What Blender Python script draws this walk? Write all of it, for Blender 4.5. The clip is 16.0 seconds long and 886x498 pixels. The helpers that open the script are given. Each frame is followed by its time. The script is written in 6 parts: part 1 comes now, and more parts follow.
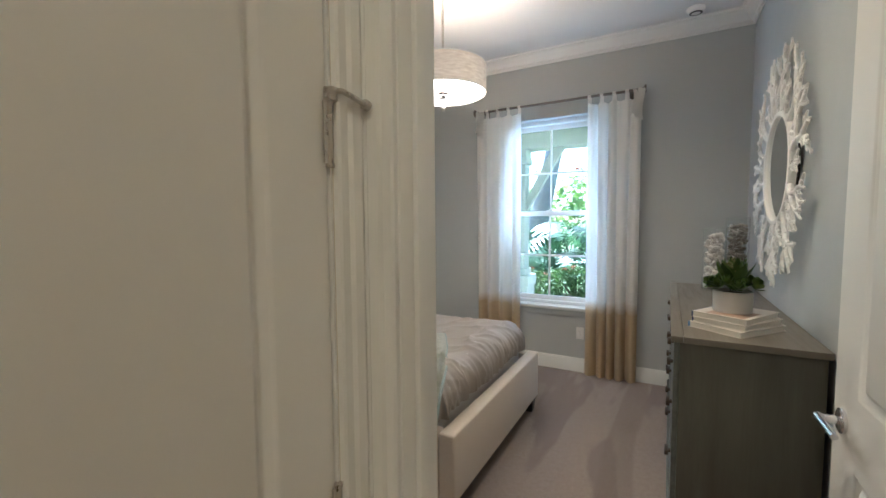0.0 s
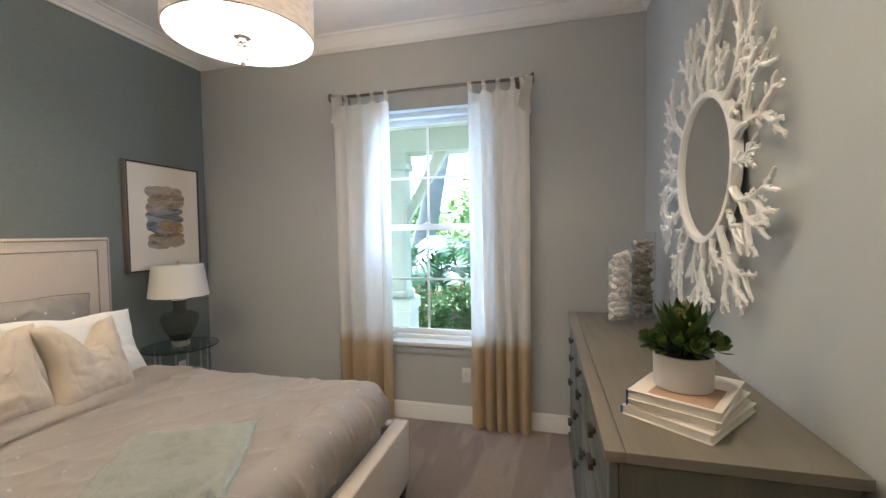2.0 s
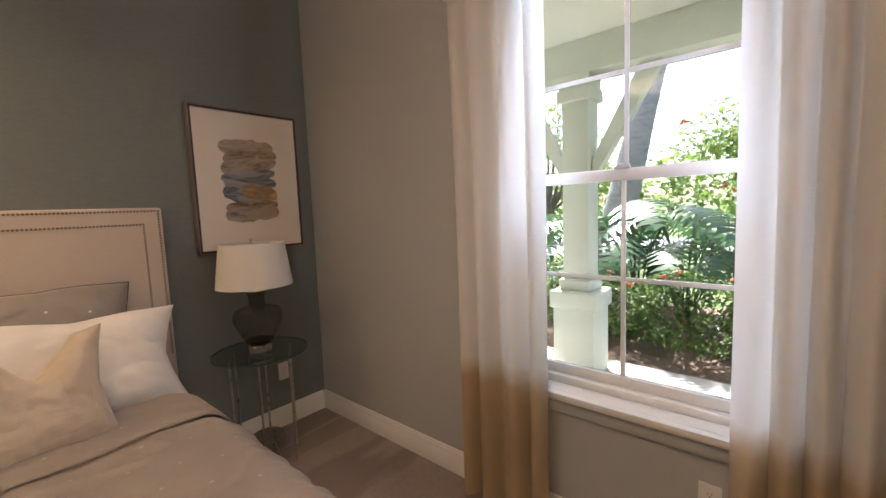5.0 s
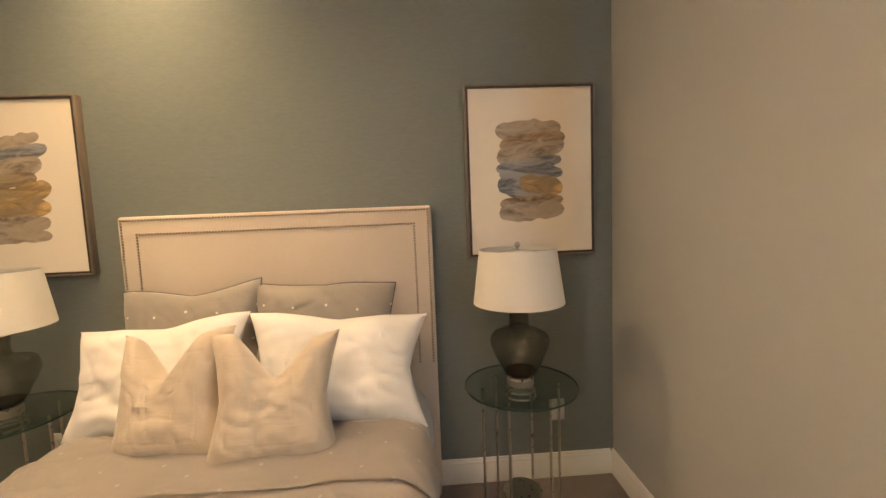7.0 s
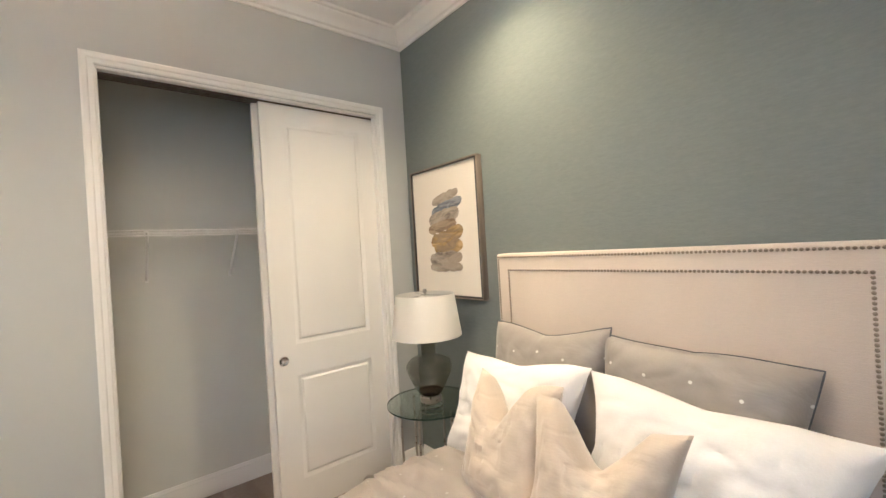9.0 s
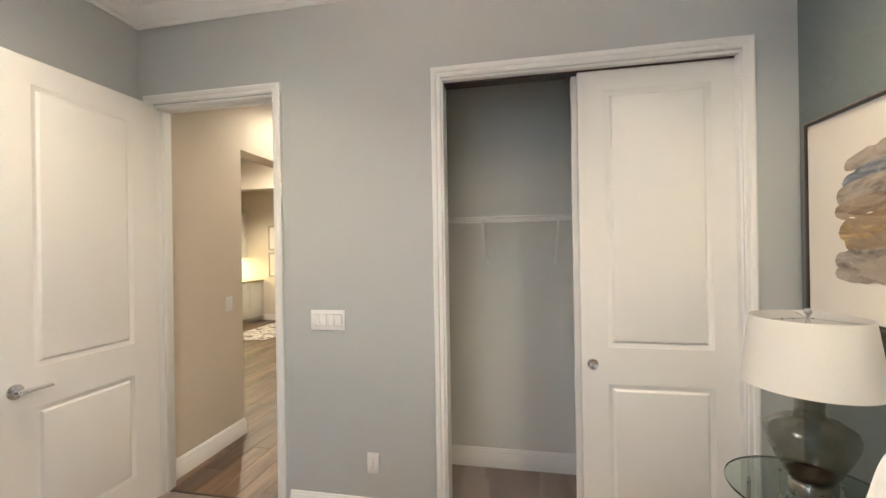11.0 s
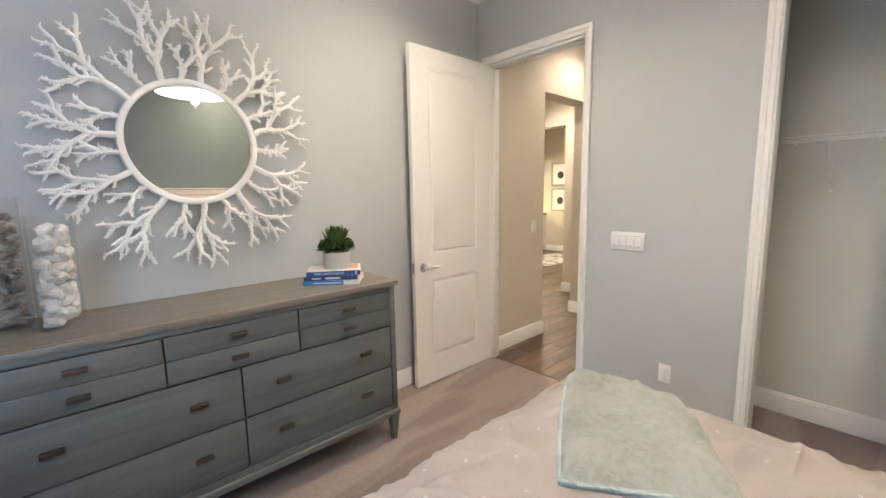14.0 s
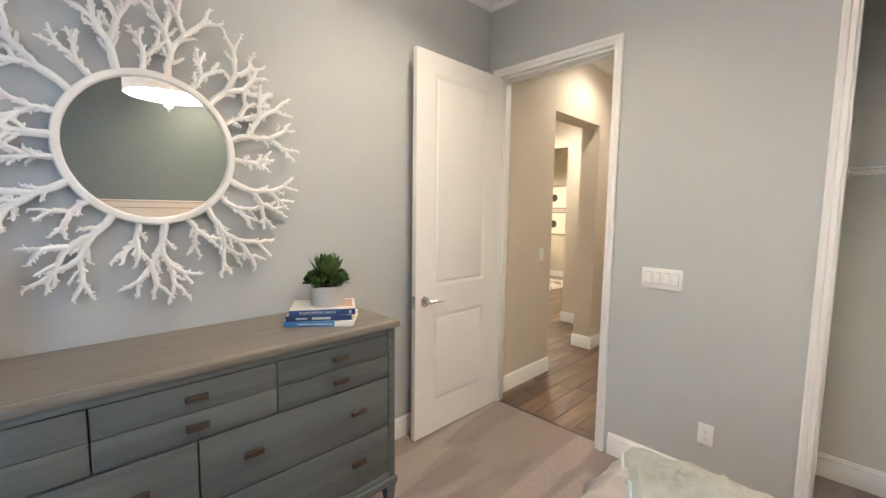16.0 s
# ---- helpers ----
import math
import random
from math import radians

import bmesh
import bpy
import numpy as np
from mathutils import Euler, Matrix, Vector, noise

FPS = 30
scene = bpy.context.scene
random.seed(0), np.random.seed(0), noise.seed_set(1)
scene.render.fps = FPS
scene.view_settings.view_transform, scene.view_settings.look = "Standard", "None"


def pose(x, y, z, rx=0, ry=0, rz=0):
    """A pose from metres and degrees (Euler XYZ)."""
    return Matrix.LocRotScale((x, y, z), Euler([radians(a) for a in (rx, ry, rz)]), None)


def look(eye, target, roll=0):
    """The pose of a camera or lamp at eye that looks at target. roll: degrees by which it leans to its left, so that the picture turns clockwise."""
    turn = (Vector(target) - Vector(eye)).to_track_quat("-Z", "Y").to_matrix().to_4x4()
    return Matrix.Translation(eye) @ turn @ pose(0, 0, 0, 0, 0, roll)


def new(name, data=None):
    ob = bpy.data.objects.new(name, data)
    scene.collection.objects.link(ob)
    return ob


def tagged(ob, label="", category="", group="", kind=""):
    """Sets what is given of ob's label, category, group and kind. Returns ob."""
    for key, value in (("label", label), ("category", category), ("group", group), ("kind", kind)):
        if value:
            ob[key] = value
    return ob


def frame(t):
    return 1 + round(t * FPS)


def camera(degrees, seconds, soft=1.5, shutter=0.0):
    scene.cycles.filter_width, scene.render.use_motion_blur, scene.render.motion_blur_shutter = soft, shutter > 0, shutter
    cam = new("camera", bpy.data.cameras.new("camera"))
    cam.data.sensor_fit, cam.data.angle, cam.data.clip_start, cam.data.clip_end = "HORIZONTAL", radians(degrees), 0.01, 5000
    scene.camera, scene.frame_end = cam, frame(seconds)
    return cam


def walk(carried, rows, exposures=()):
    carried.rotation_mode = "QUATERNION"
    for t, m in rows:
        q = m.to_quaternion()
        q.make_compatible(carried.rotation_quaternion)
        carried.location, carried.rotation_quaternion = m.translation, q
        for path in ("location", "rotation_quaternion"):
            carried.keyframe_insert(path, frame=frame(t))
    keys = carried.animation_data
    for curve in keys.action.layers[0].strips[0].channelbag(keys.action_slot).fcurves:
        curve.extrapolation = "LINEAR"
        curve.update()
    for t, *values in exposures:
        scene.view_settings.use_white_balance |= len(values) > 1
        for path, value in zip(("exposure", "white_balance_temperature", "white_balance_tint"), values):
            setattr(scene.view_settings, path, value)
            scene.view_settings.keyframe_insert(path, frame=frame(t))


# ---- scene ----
cam = camera(94.9, 16.0)
PATH = [
    (0, (0.155, -0.039, 1.443), (-0.811, 1.706, 1.31), -0.4),
    (0.5, (0.142, 0.089, 1.423), (-0.503, 1.974, 1.247), -0.4),
    (1, (0.151, 0.337, 1.399), (-0.326, 2.268, 1.182), -0.7),
    (1.5, (0.123, 0.617, 1.44), (-0.347, 2.553, 1.26), -0.6),
    (2, (0.049, 0.897, 1.471), (-0.446, 2.833, 1.392), -0.8),
    (2.5, (0.0, 1.112, 1.447), (-0.531, 3.038, 1.355), -1.2),
    (3, (-0.011, 1.367, 1.403), (-0.633, 3.262, 1.246), -1.5),
    (3.2, (-0.026, 1.442, 1.411), (-0.687, 3.322, 1.242), -1.4),
    (5.3, (-0.473, 2.453, 1.411), (-1.889, 3.848, 1.191), -1.7),
    (5.5, (-0.548, 2.503, 1.401), (-2.036, 3.817, 1.161), -1.3),
    (6, (-0.689, 2.682, 1.392), (-2.379, 3.726, 1.158), -2.1),
    (6.5, (-0.791, 2.782, 1.427), (-2.669, 3.436, 1.211), -2.9),
    (7, (-0.883, 2.947, 1.43), (-2.873, 3.05, 1.257), -2.3),
    (7.5, (-1.036, 2.997, 1.424), (-2.988, 2.572, 1.312), -1.5),
    (8, (-1.112, 3.05, 1.518), (-2.886, 2.13, 1.437), -2.0),
    (8.2, (-1.133, 3.085, 1.522), (-2.819, 2.011, 1.456), -2.4),
    (10.3, (-1.579, 2.875, 1.518), (-1.805, 0.888, 1.524), -2.0),
    (10.5, (-1.622, 2.855, 1.522), (-1.644, 0.856, 1.511), -1.5),
    (11, (-1.664, 2.795, 1.519), (-1.282, 0.832, 1.521), -0.9),
    (11.5, (-1.686, 2.861, 1.533), (-0.938, 1.007, 1.534), -0.6),
    (12, (-1.753, 2.988, 1.518), (-0.68, 1.303, 1.443), -1.0),
    (12.5, (-1.735, 3.106, 1.511), (-0.487, 1.547, 1.397), -2.1),
    (13, (-1.721, 3.168, 1.491), (-0.368, 1.704, 1.33), -2.2),
    (13.5, (-1.693, 3.202, 1.469), (-0.277, 1.808, 1.248), -1.6),
    (14, (-1.678, 3.213, 1.45), (-0.208, 1.885, 1.175), -1.0),
    (14.5, (-1.644, 3.239, 1.424), (-0.137, 1.964, 1.101), -0.6),
    (15, (-1.61, 3.231, 1.408), (-0.087, 1.978, 1.073), -0.3),
    (15.5, (-1.504, 3.183, 1.438), (-0.011, 1.884, 1.151), 0.3),
    (16, (-1.31, 3.065, 1.484), (0.112, 1.671, 1.297), 0.8),
]
# stops, kelvin and tint of the picture along the walk
EXPO = [(0, 3.15, 4950, 9), (0.5, 3.15, 4900, 9), (1.0, 3.35, 4900, 10), (1.5, 3.3, 5050, 11), (3.2, 3.25, 5900, 18), (5.3, 2.65, 7000, 30), (6.5, 2.8, 8100, 36), (7.0, 3.45, 7500, 20), (7.5, 3.8, 5650, 16), (8.2, 3.9, 5450, 15), (10.3, 3.75, 5350, 14), (12.5, 3.85, 5000, 13), (14, 3.9, 5150, 15), (16, 3.85, 5150, 15)]
walk(cam, [(t, look(eye, target, roll)) for t, eye, target, roll in PATH], EXPO)


# ---- world, sun, exposure ----
world = bpy.data.worlds.new("world")
scene.world = world
world.use_nodes = True
wn = world.node_tree.nodes
sky = wn.new("ShaderNodeTexSky")
sky.sky_type, sky.sun_disc, sky.dust_density = "NISHITA", False, 2.5
sky.sun_elevation, sky.sun_rotation = radians(50.5), radians(-36)
world.node_tree.links.new(sky.outputs[0], wn["Background"].inputs[0])
wn["Background"].inputs[1].default_value = 0.15
sun = new("sun", bpy.data.lights.new("sun", "SUN"))
sun.data.energy, sun.data.angle, sun.data.color = 5.0, radians(0.5), (1, 0.95, 0.87)
SUN_FROM = Vector((-0.45, 0.62, 0.93))
sun.matrix_world = look(SUN_FROM * 40, (0, 0, 0))

# added strip lamps in the window opening, behind the curtains, stand in for sky light
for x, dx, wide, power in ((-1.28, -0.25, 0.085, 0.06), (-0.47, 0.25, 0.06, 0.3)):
    s = new("sky_fill_strip", bpy.data.lights.new("sky_fill_strip", "AREA"))
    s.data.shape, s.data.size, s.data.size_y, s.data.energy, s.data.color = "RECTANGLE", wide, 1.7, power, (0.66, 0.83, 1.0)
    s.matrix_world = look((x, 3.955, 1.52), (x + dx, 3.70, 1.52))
# two more added strips beside the jambs, slanting across the room
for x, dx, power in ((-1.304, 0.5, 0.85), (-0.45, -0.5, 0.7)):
    s = new("sky_fill_strip", bpy.data.lights.new("sky_fill_strip", "AREA"))
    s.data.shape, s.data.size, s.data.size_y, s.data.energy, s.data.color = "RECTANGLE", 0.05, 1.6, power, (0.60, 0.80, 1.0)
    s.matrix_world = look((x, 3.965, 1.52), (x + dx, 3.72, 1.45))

# ---- plan, in metres ----
XH, XD = -2.93, 0.70          # headboard wall, dresser wall
YD, YW = 0.635, 3.93          # door wall, window wall
ZC = 3.05                     # ceiling
HALL_Y = 0.52                 # hall face of the door wall
HX0, HX1 = -0.31, 0.65        # hall walls
CLO_Y, CLO_X = -0.05, -1.05   # closet back and end


# ---- small building kit ----
def thing(name, loc=(0, 0, 0), label="", category="", group="", kind="", rz=0.0):
    ob = new(name)
    ob.empty_display_size = 0.05
    ob.matrix_basis = pose(*loc, 0, 0, rz)
    return tagged(ob, label, category, group, kind)


def mesh_of(name, bm, material, smooth=True):
    me = bpy.data.meshes.new(name)
    bmesh.ops.recalc_face_normals(bm, faces=bm.faces)
    bm.to_mesh(me)
    bm.free()
    if material:
        me.materials.append(material)
    if smooth:
        me.polygons.foreach_set("use_smooth", [True] * len(me.polygons))
        me.set_sharp_from_angle(angle=radians(38))
    return me


def part(name, bm, material, parent=None, label="", smooth=True):
    ob = new(name, mesh_of(name, bm, material, smooth))
    if parent:
        ob.parent = parent
    return tagged(ob, label)


def share(name, me, parent, m):
    ob = new(name, me)
    ob.parent = parent
    ob.matrix_basis = m
    return ob


def structure(name, bm, material, label, category, smooth=True):
    return tagged(part(name, bm, material, None, label, smooth), "", category, "", "structure")


def box(bm, x0, x1, y0, y1, z0, z1, bevel=0.0, seg=2):
    r = bmesh.ops.create_cube(bm, size=1.0, matrix=Matrix.Translation(((x0 + x1) / 2, (y0 + y1) / 2, (z0 + z1) / 2))
                              @ Matrix.Diagonal((x1 - x0, y1 - y0, z1 - z0, 1)))
    if bevel:
        es = {e for v in r["verts"] for e in v.link_edges}
        bmesh.ops.bevel(bm, geom=list(es), offset=bevel, segments=seg, affect="EDGES", profile=0.5)
    return bm


def boxes(*dims, bevel=0.0):
    bm = bmesh.new()
    for d in dims:
        box(bm, *d, bevel=bevel)
    return bm


def lathe(profile, n=40, center=(0, 0, 0), bm=None, closed=False):
    """A turned shape from (radius, z) pairs."""
    bm = bm or bmesh.new()
    rings = []
    for r, z in profile:
        if r < 1e-5:
            rings.append([bm.verts.new((center[0], center[1], center[2] + z))])
        else:
            rings.append([bm.verts.new((center[0] + r * math.cos(2 * math.pi * i / n), center[1] + r * math.sin(2 * math.pi * i / n), center[2] + z)) for i in range(n)])
    pairs = list(zip(rings, rings[1:])) + ([(rings[-1], rings[0])] if closed else [])
    for a, b in pairs:
        for i in range(n):
            j = (i + 1) % n
            if len(a) == 1 and len(b) > 1:
                bm.faces.new((a[0], b[i], b[j]))
            elif len(b) == 1 and len(a) > 1:
                bm.faces.new((a[i], a[j], b[0]))
            elif len(a) > 1:
                bm.faces.new((a[i], a[j], b[j], b[i]))
    return bm


def tube(points, radii, n=8, bm=None, cap=True):
    """A round bar along points, with a radius at each."""
    bm = bm or bmesh.new()
    pts = [Vector(p) for p in points]
    if not hasattr(radii, "__len__"):
        radii = [radii] * len(pts)
    up, rings = None, []
    for i, p in enumerate(pts):
        d = (pts[min(i + 1, len(pts) - 1)] - pts[max(i - 1, 0)]).normalized()
        if up is None:
            up = d.orthogonal().normalized()
        up = (up - d * up.dot(d)).normalized()
        side = d.cross(up)
        rings.append([bm.verts.new(p + radii[i] * (math.cos(2 * math.pi * k / n) * up + math.sin(2 * math.pi * k / n) * side)) for k in range(n)])
    for a, b in zip(rings, rings[1:]):
        for k in range(n):
            bm.faces.new((a[k], a[(k + 1) % n], b[(k + 1) % n], b[k]))
    if cap:
        bm.faces.new(rings[0][::-1])
        bm.faces.new(rings[-1])
    return bm


def wall_cells(u, v, solid, place):
    """Boundary faces of a slab cut into cells by u and v; solid(i, j) tells which cells are wall. place(u, v, side) gives the corner."""
    bm, seen = bmesh.new(), {}

    def vert(a, b, s):
        if (a, b, s) not in seen:
            seen[a, b, s] = bm.verts.new(place(u[a], v[b], s))
        return seen[a, b, s]
    n, m = len(u) - 1, len(v) - 1
    full = lambda i, j: 0 <= i < n and 0 <= j < m and solid(i, j)
    for i in range(n):
        for j in range(m):
            if not full(i, j):
                continue
            for s in (0, 1):
                bm.faces.new([vert(a, b, s) for a, b in ((i, j), (i + 1, j), (i + 1, j + 1), (i, j + 1))])
            for (di, dj), ((a, b), (c, d)) in (((-1, 0), ((i, j), (i, j + 1))), ((1, 0), ((i + 1, j), (i + 1, j + 1))),
                                               ((0, -1), ((i, j), (i + 1, j))), ((0, 1), ((i, j + 1), (i + 1, j + 1)))):
                if not full(i + di, j + dj):
                    bm.faces.new((vert(a, b, 0), vert(c, d, 0), vert(c, d, 1), vert(a, b, 1)))
    return bm


def sweep(profile, path, closed=False, up=(0, 0, 1)):
    """A moulding: profile of (out, up) pairs carried along a path of (point, out direction), mitred by the given directions."""
    bm = bmesh.new()
    rows = [[bm.verts.new(Vector(p) + Vector(o) * a + Vector(up) * b) for a, b in profile] for p, o in path]
    k = len(profile)
    for r, s in list(zip(rows, rows[1:])) + ([(rows[-1], rows[0])] if closed else []):
        for i in range(k):
            bm.faces.new((r[i], r[(i + 1) % k], s[(i + 1) % k], s[i]))
    if not closed:
        bm.faces.new(rows[0])
        bm.faces.new(rows[-1][::-1])
    return bm


# ---- materials ----
class Mat:
    def __init__(self, name, colour=(0.8, 0.8, 0.8), rough=0.6, metal=0.0, **more):
        self.m = bpy.data.materials.new(name)
        self.m.use_nodes = True
        self.t = self.m.node_tree
        self.b = self.t.nodes["Principled BSDF"]
        self.set("Base Color", (*colour, 1))
        self.set("Roughness", rough)
        self.set("Metallic", metal)
        for k, v in more.items():
            self.set(k.replace("_", " "), v)
        self.co = None

    def set(self, k, v):
        self.b.inputs[k].default_value = v

    def node(self, kind, **inputs):
        n = self.t.nodes.new("ShaderNode" + kind)
        for k, v in inputs.items():
            self.put(n.inputs[k.replace("_", " ")], v)
        return n

    def put(self, socket, v):
        if hasattr(v, "is_output"):
            self.t.links.new(v, socket)
        else:
            socket.default_value = v

    def link(self, a, b):
        self.t.links.new(a, b)

    def at(self, scale=(1, 1, 1), rot=(0, 0, 0)):
        if not self.co:
            self.co = self.node("TexCoord").outputs["Object"]
        n = self.node("Mapping", Vector=self.co)
        n.inputs["Scale"].default_value = scale
        n.inputs["Rotation"].default_value = rot
        return n.outputs[0]

    def noise(self, scale, detail=4, where=None, rough=0.55, distort=0.0):
        n = self.node("TexNoise", Vector=where or self.at(), Scale=scale, Detail=detail, Roughness=rough, Distortion=distort)
        return n.outputs["Fac"]

    def ramp(self, fac, *stops):
        n = self.node("ValToRGB", Fac=fac)
        e = n.color_ramp.elements
        while len(e) < len(stops):
            e.new(0.5)
        for el, (p, c) in zip(e, stops):
            el.position, el.color = p, (*c, 1) if len(c) == 3 else c
        return n.outputs[0]

    def mix(self, fac, a, b, how="MIX"):
        n = self.t.nodes.new("ShaderNodeMix")
        n.data_type, n.blend_type = "RGBA", how
        for i, v in ((0, fac), (6, a), (7, b)):
            if isinstance(v, tuple) and len(v) == 3:
                v = (*v, 1)
            self.put(n.inputs[i], v)
        return n.outputs[2]

    def math(self, op, a, b=0.0):
        n = self.t.nodes.new("ShaderNodeMath")
        n.operation = op
        self.put(n.inputs[0], a)
        self.put(n.inputs[1], b)
        return n.outputs[0]

    def colour(self, v):
        self.put(self.b.inputs["Base Color"], v)

    def rough(self, v):
        self.put(self.b.inputs["Roughness"], v)

    def bump(self, height, strength=0.3, distance=0.01, after=None):
        n = self.node("Bump", Height=height, Strength=strength, Distance=distance)
        if after:
            self.link(after, n.inputs["Normal"])
        self.link(n.outputs[0], self.b.inputs["Normal"])
        return n.outputs[0]


def painted(name, colour, rough=0.6, peel=0.12, spread=0.04):
    m = Mat(name, colour, rough)
    lo, hi = (tuple(c * (1 + s) for c in colour) for s in (-spread, spread))
    m.colour(m.ramp(m.noise(1.3, 5), (0.3, lo), (0.7, hi)))
    m.bump(m.noise(170, 3), peel, 0.004)
    m.rough(m.ramp(m.noise(9, 3), (0.3, (rough - 0.06,) * 3), (0.7, (rough + 0.06,) * 3)))
    return m.m


def woven(name, colour, scale=420, strength=0.35, spread=0.1, rough=0.9, sheen=0.3, blotch=3.0):
    m = Mat(name, colour, rough, Sheen_Weight=sheen)
    lo, hi = (tuple(c * (1 + s) for c in colour) for s in (-spread, spread))
    big = m.ramp(m.noise(blotch, 4), (0.3, lo), (0.7, hi))
    a, b = m.noise(scale, 2, m.at((1, 0.08, 1))), m.noise(scale, 2, m.at((0.08, 1, 0.3)))
    weave = m.math("ADD", a, b)
    m.colour(m.mix(m.math("MULTIPLY", weave, 0.35), big, tuple(c * 0.72 for c in colour)))
    m.bump(weave, strength, 0.003, m.bump(m.noise(14, 4), 0.05, 0.01))
    return m.m


def timber(name, lo, hi, scale=9.0, along="y", rough=0.45, stretch=0.06, island=0.0, strength=0.12):
    m = Mat(name, hi, rough)
    s = {"x": (stretch, 1, 1), "y": (1, stretch, 1), "z": (1, 1, stretch)}[along]
    where = m.at(tuple(k * scale for k in s))
    if island:
        rnd = m.node("ObjectInfo").outputs["Random"]
        shift = m.node("VectorMath", Vector=where)
        shift.operation = "ADD"
        comb = m.node("CombineXYZ", X=m.math("MULTIPLY", rnd, 37.0), Y=m.math("MULTIPLY", rnd, 91.0))
        m.link(comb.outputs[0], shift.inputs[1])
        where = shift.outputs[0]
    grain = m.noise(1.0, 8, where, 0.65, 0.6)
    fine = m.noise(6.0, 4, where, 0.7)
    col = m.ramp(grain, (0.32, lo), (0.68, hi))
    col = m.mix(m.math("MULTIPLY", fine, 0.25 + strength * 0.6), col, tuple(c * 0.6 for c in lo))
    if island:
        col = m.mix(m.math("MULTIPLY", rnd, island), col, tuple(c * 0.55 for c in lo))
    m.colour(col)
    m.bump(fine, strength, 0.004)
    m.rough(m.ramp(grain, (0.3, (rough + 0.08,) * 3), (0.7, (rough - 0.05,) * 3)))
    return m.m


def metal(name, colour, rough=0.25):
    m = Mat(name, colour, rough, 1.0)
    m.rough(m.ramp(m.noise(40, 4), (0.3, (rough * 0.8,) * 3), (0.7, (rough * 1.3,) * 3)))
    return m.m


WALL = painted("grey_paint", (0.472, 0.483, 0.474), 0.62, 0.10, 0.02)
HALLPAINT = painted("beige_paint", (0.62, 0.55, 0.45), 0.62, 0.10, 0.02)
CLOSETPAINT = painted("closet_paint", (0.66, 0.66, 0.61), 0.65, 0.10, 0.02)
CEIL = painted("ceiling_paint", (0.80, 0.79, 0.77), 0.8, 0.30, 0.015)
TRIM = painted("white_trim", (0.78, 0.77, 0.74), 0.35, 0.02, 0.015)
DOORWHITE = painted("white_door", (0.78, 0.76, 0.72), 0.38, 0.04, 0.015)
PLASTIC = painted("white_plastic", (0.80, 0.79, 0.77), 0.35, 0.0, 0.01)
# dark colour paints the shade inside outlet slots and the detector's grille
SLOTSHADOW = painted("slot_shadow", (0.12, 0.12, 0.12), 0.6, 0.0, 0.01)
STUCCO = painted("cream_stucco", (0.72, 0.72, 0.62), 0.8, 0.5, 0.03)
CHROME = metal("chrome", (0.75, 0.75, 0.76), 0.12)
NICKEL = metal("brushed_nickel", (0.55, 0.52, 0.48), 0.3)
BRONZE = metal("dark_bronze", (0.11, 0.085, 0.07), 0.4)
PEWTER = metal("pewter_rod", (0.20, 0.175, 0.155), 0.35)
BLACKWOOD = timber("black_wood", (0.015, 0.012, 0.01), (0.04, 0.03, 0.025), 12, "z", 0.4)
DRESSERWOOD = timber("grey_stained_oak", (0.098, 0.106, 0.098), (0.172, 0.184, 0.170), 16, "y", 0.42, 0.05, 0.22, 0.3)
DRESSERTOP = timber("grey_brown_top", (0.180, 0.158, 0.126), (0.194, 0.170, 0.136), 30, "y", 0.36, 0.08, 0.0, 0.03)
LINEN = woven("cream_linen", (0.66, 0.57, 0.48), 520, 0.3, 0.04)

COTTON = woven("white_cotton", (0.85, 0.835, 0.81), 600, 0.15, 0.02)
SHADE = woven("white_lampshade", (0.80, 0.77, 0.70), 700, 0.2, 0.015)


def accent():
    m = Mat("grasscloth", (0.2, 0.24, 0.23), 0.95, Specular_IOR_Level=0.15)
    fibre = m.noise(80, 6, m.at((1, 0.3, 1.3)), 0.75)
    thread = m.noise(300, 2, m.at((1, 0.25, 1)), 0.6)
    col = m.ramp(fibre, (0.3, (0.190, 0.217, 0.213)), (0.7, (0.235, 0.258, 0.249)))
    col = m.mix(m.math("MULTIPLY", m.noise(1.1, 3), 0.3), col, (0.205, 0.228, 0.220))
    m.colour(m.mix(m.math("MULTIPLY", thread, 0.25), col, (0.15, 0.18, 0.175)))
    m.bump(m.math("ADD", fibre, thread), 0.3, 0.003)
    return m.m


def carpeting():
    m = Mat("beige_carpet", (0.4, 0.34, 0.29), 0.95, Sheen_Weight=0.1)
    tuft = m.noise(260, 4, None, 0.7)
    nap = m.noise(2.2, 3, m.at((1.0, 0.35, 1)), 0.6, 0.5)
    stripe = m.noise(2.6, 1, m.at((1.0, 0.12, 1), (0, 0, 0.12)), 0.4)
    edge = m.ramp(stripe, (0.47, (0, 0, 0)), (0.50, (1, 1, 1)))
    col = m.ramp(nap, (0.3, (0.40, 0.315, 0.262)), (0.7, (0.50, 0.405, 0.345)))
    col = m.mix(m.math("MULTIPLY", edge, 0.6), col, (0.66, 0.555, 0.495))
    band = m.ramp(m.noise(3.4, 2, m.at((1.0, 0.2, 1), (0, 0, -0.3)), 0.5), (0.51, (0, 0, 0)), (0.55, (1, 1, 1)))
    col = m.mix(m.math("MULTIPLY", band, 0.62), col, (0.29, 0.222, 0.21))
    col = m.mix(m.ramp(m.noise(38, 4, None, 0.7), (0.42, (0, 0, 0)), (0.62, (0.2, 0.2, 0.2))), col, (0.22, 0.165, 0.135))
    m.colour(m.mix(m.math("MULTIPLY", tuft, 0.75), col, (0.20, 0.148, 0.115)))
    m.bump(tuft, 1.0, 0.014)
    return m.m


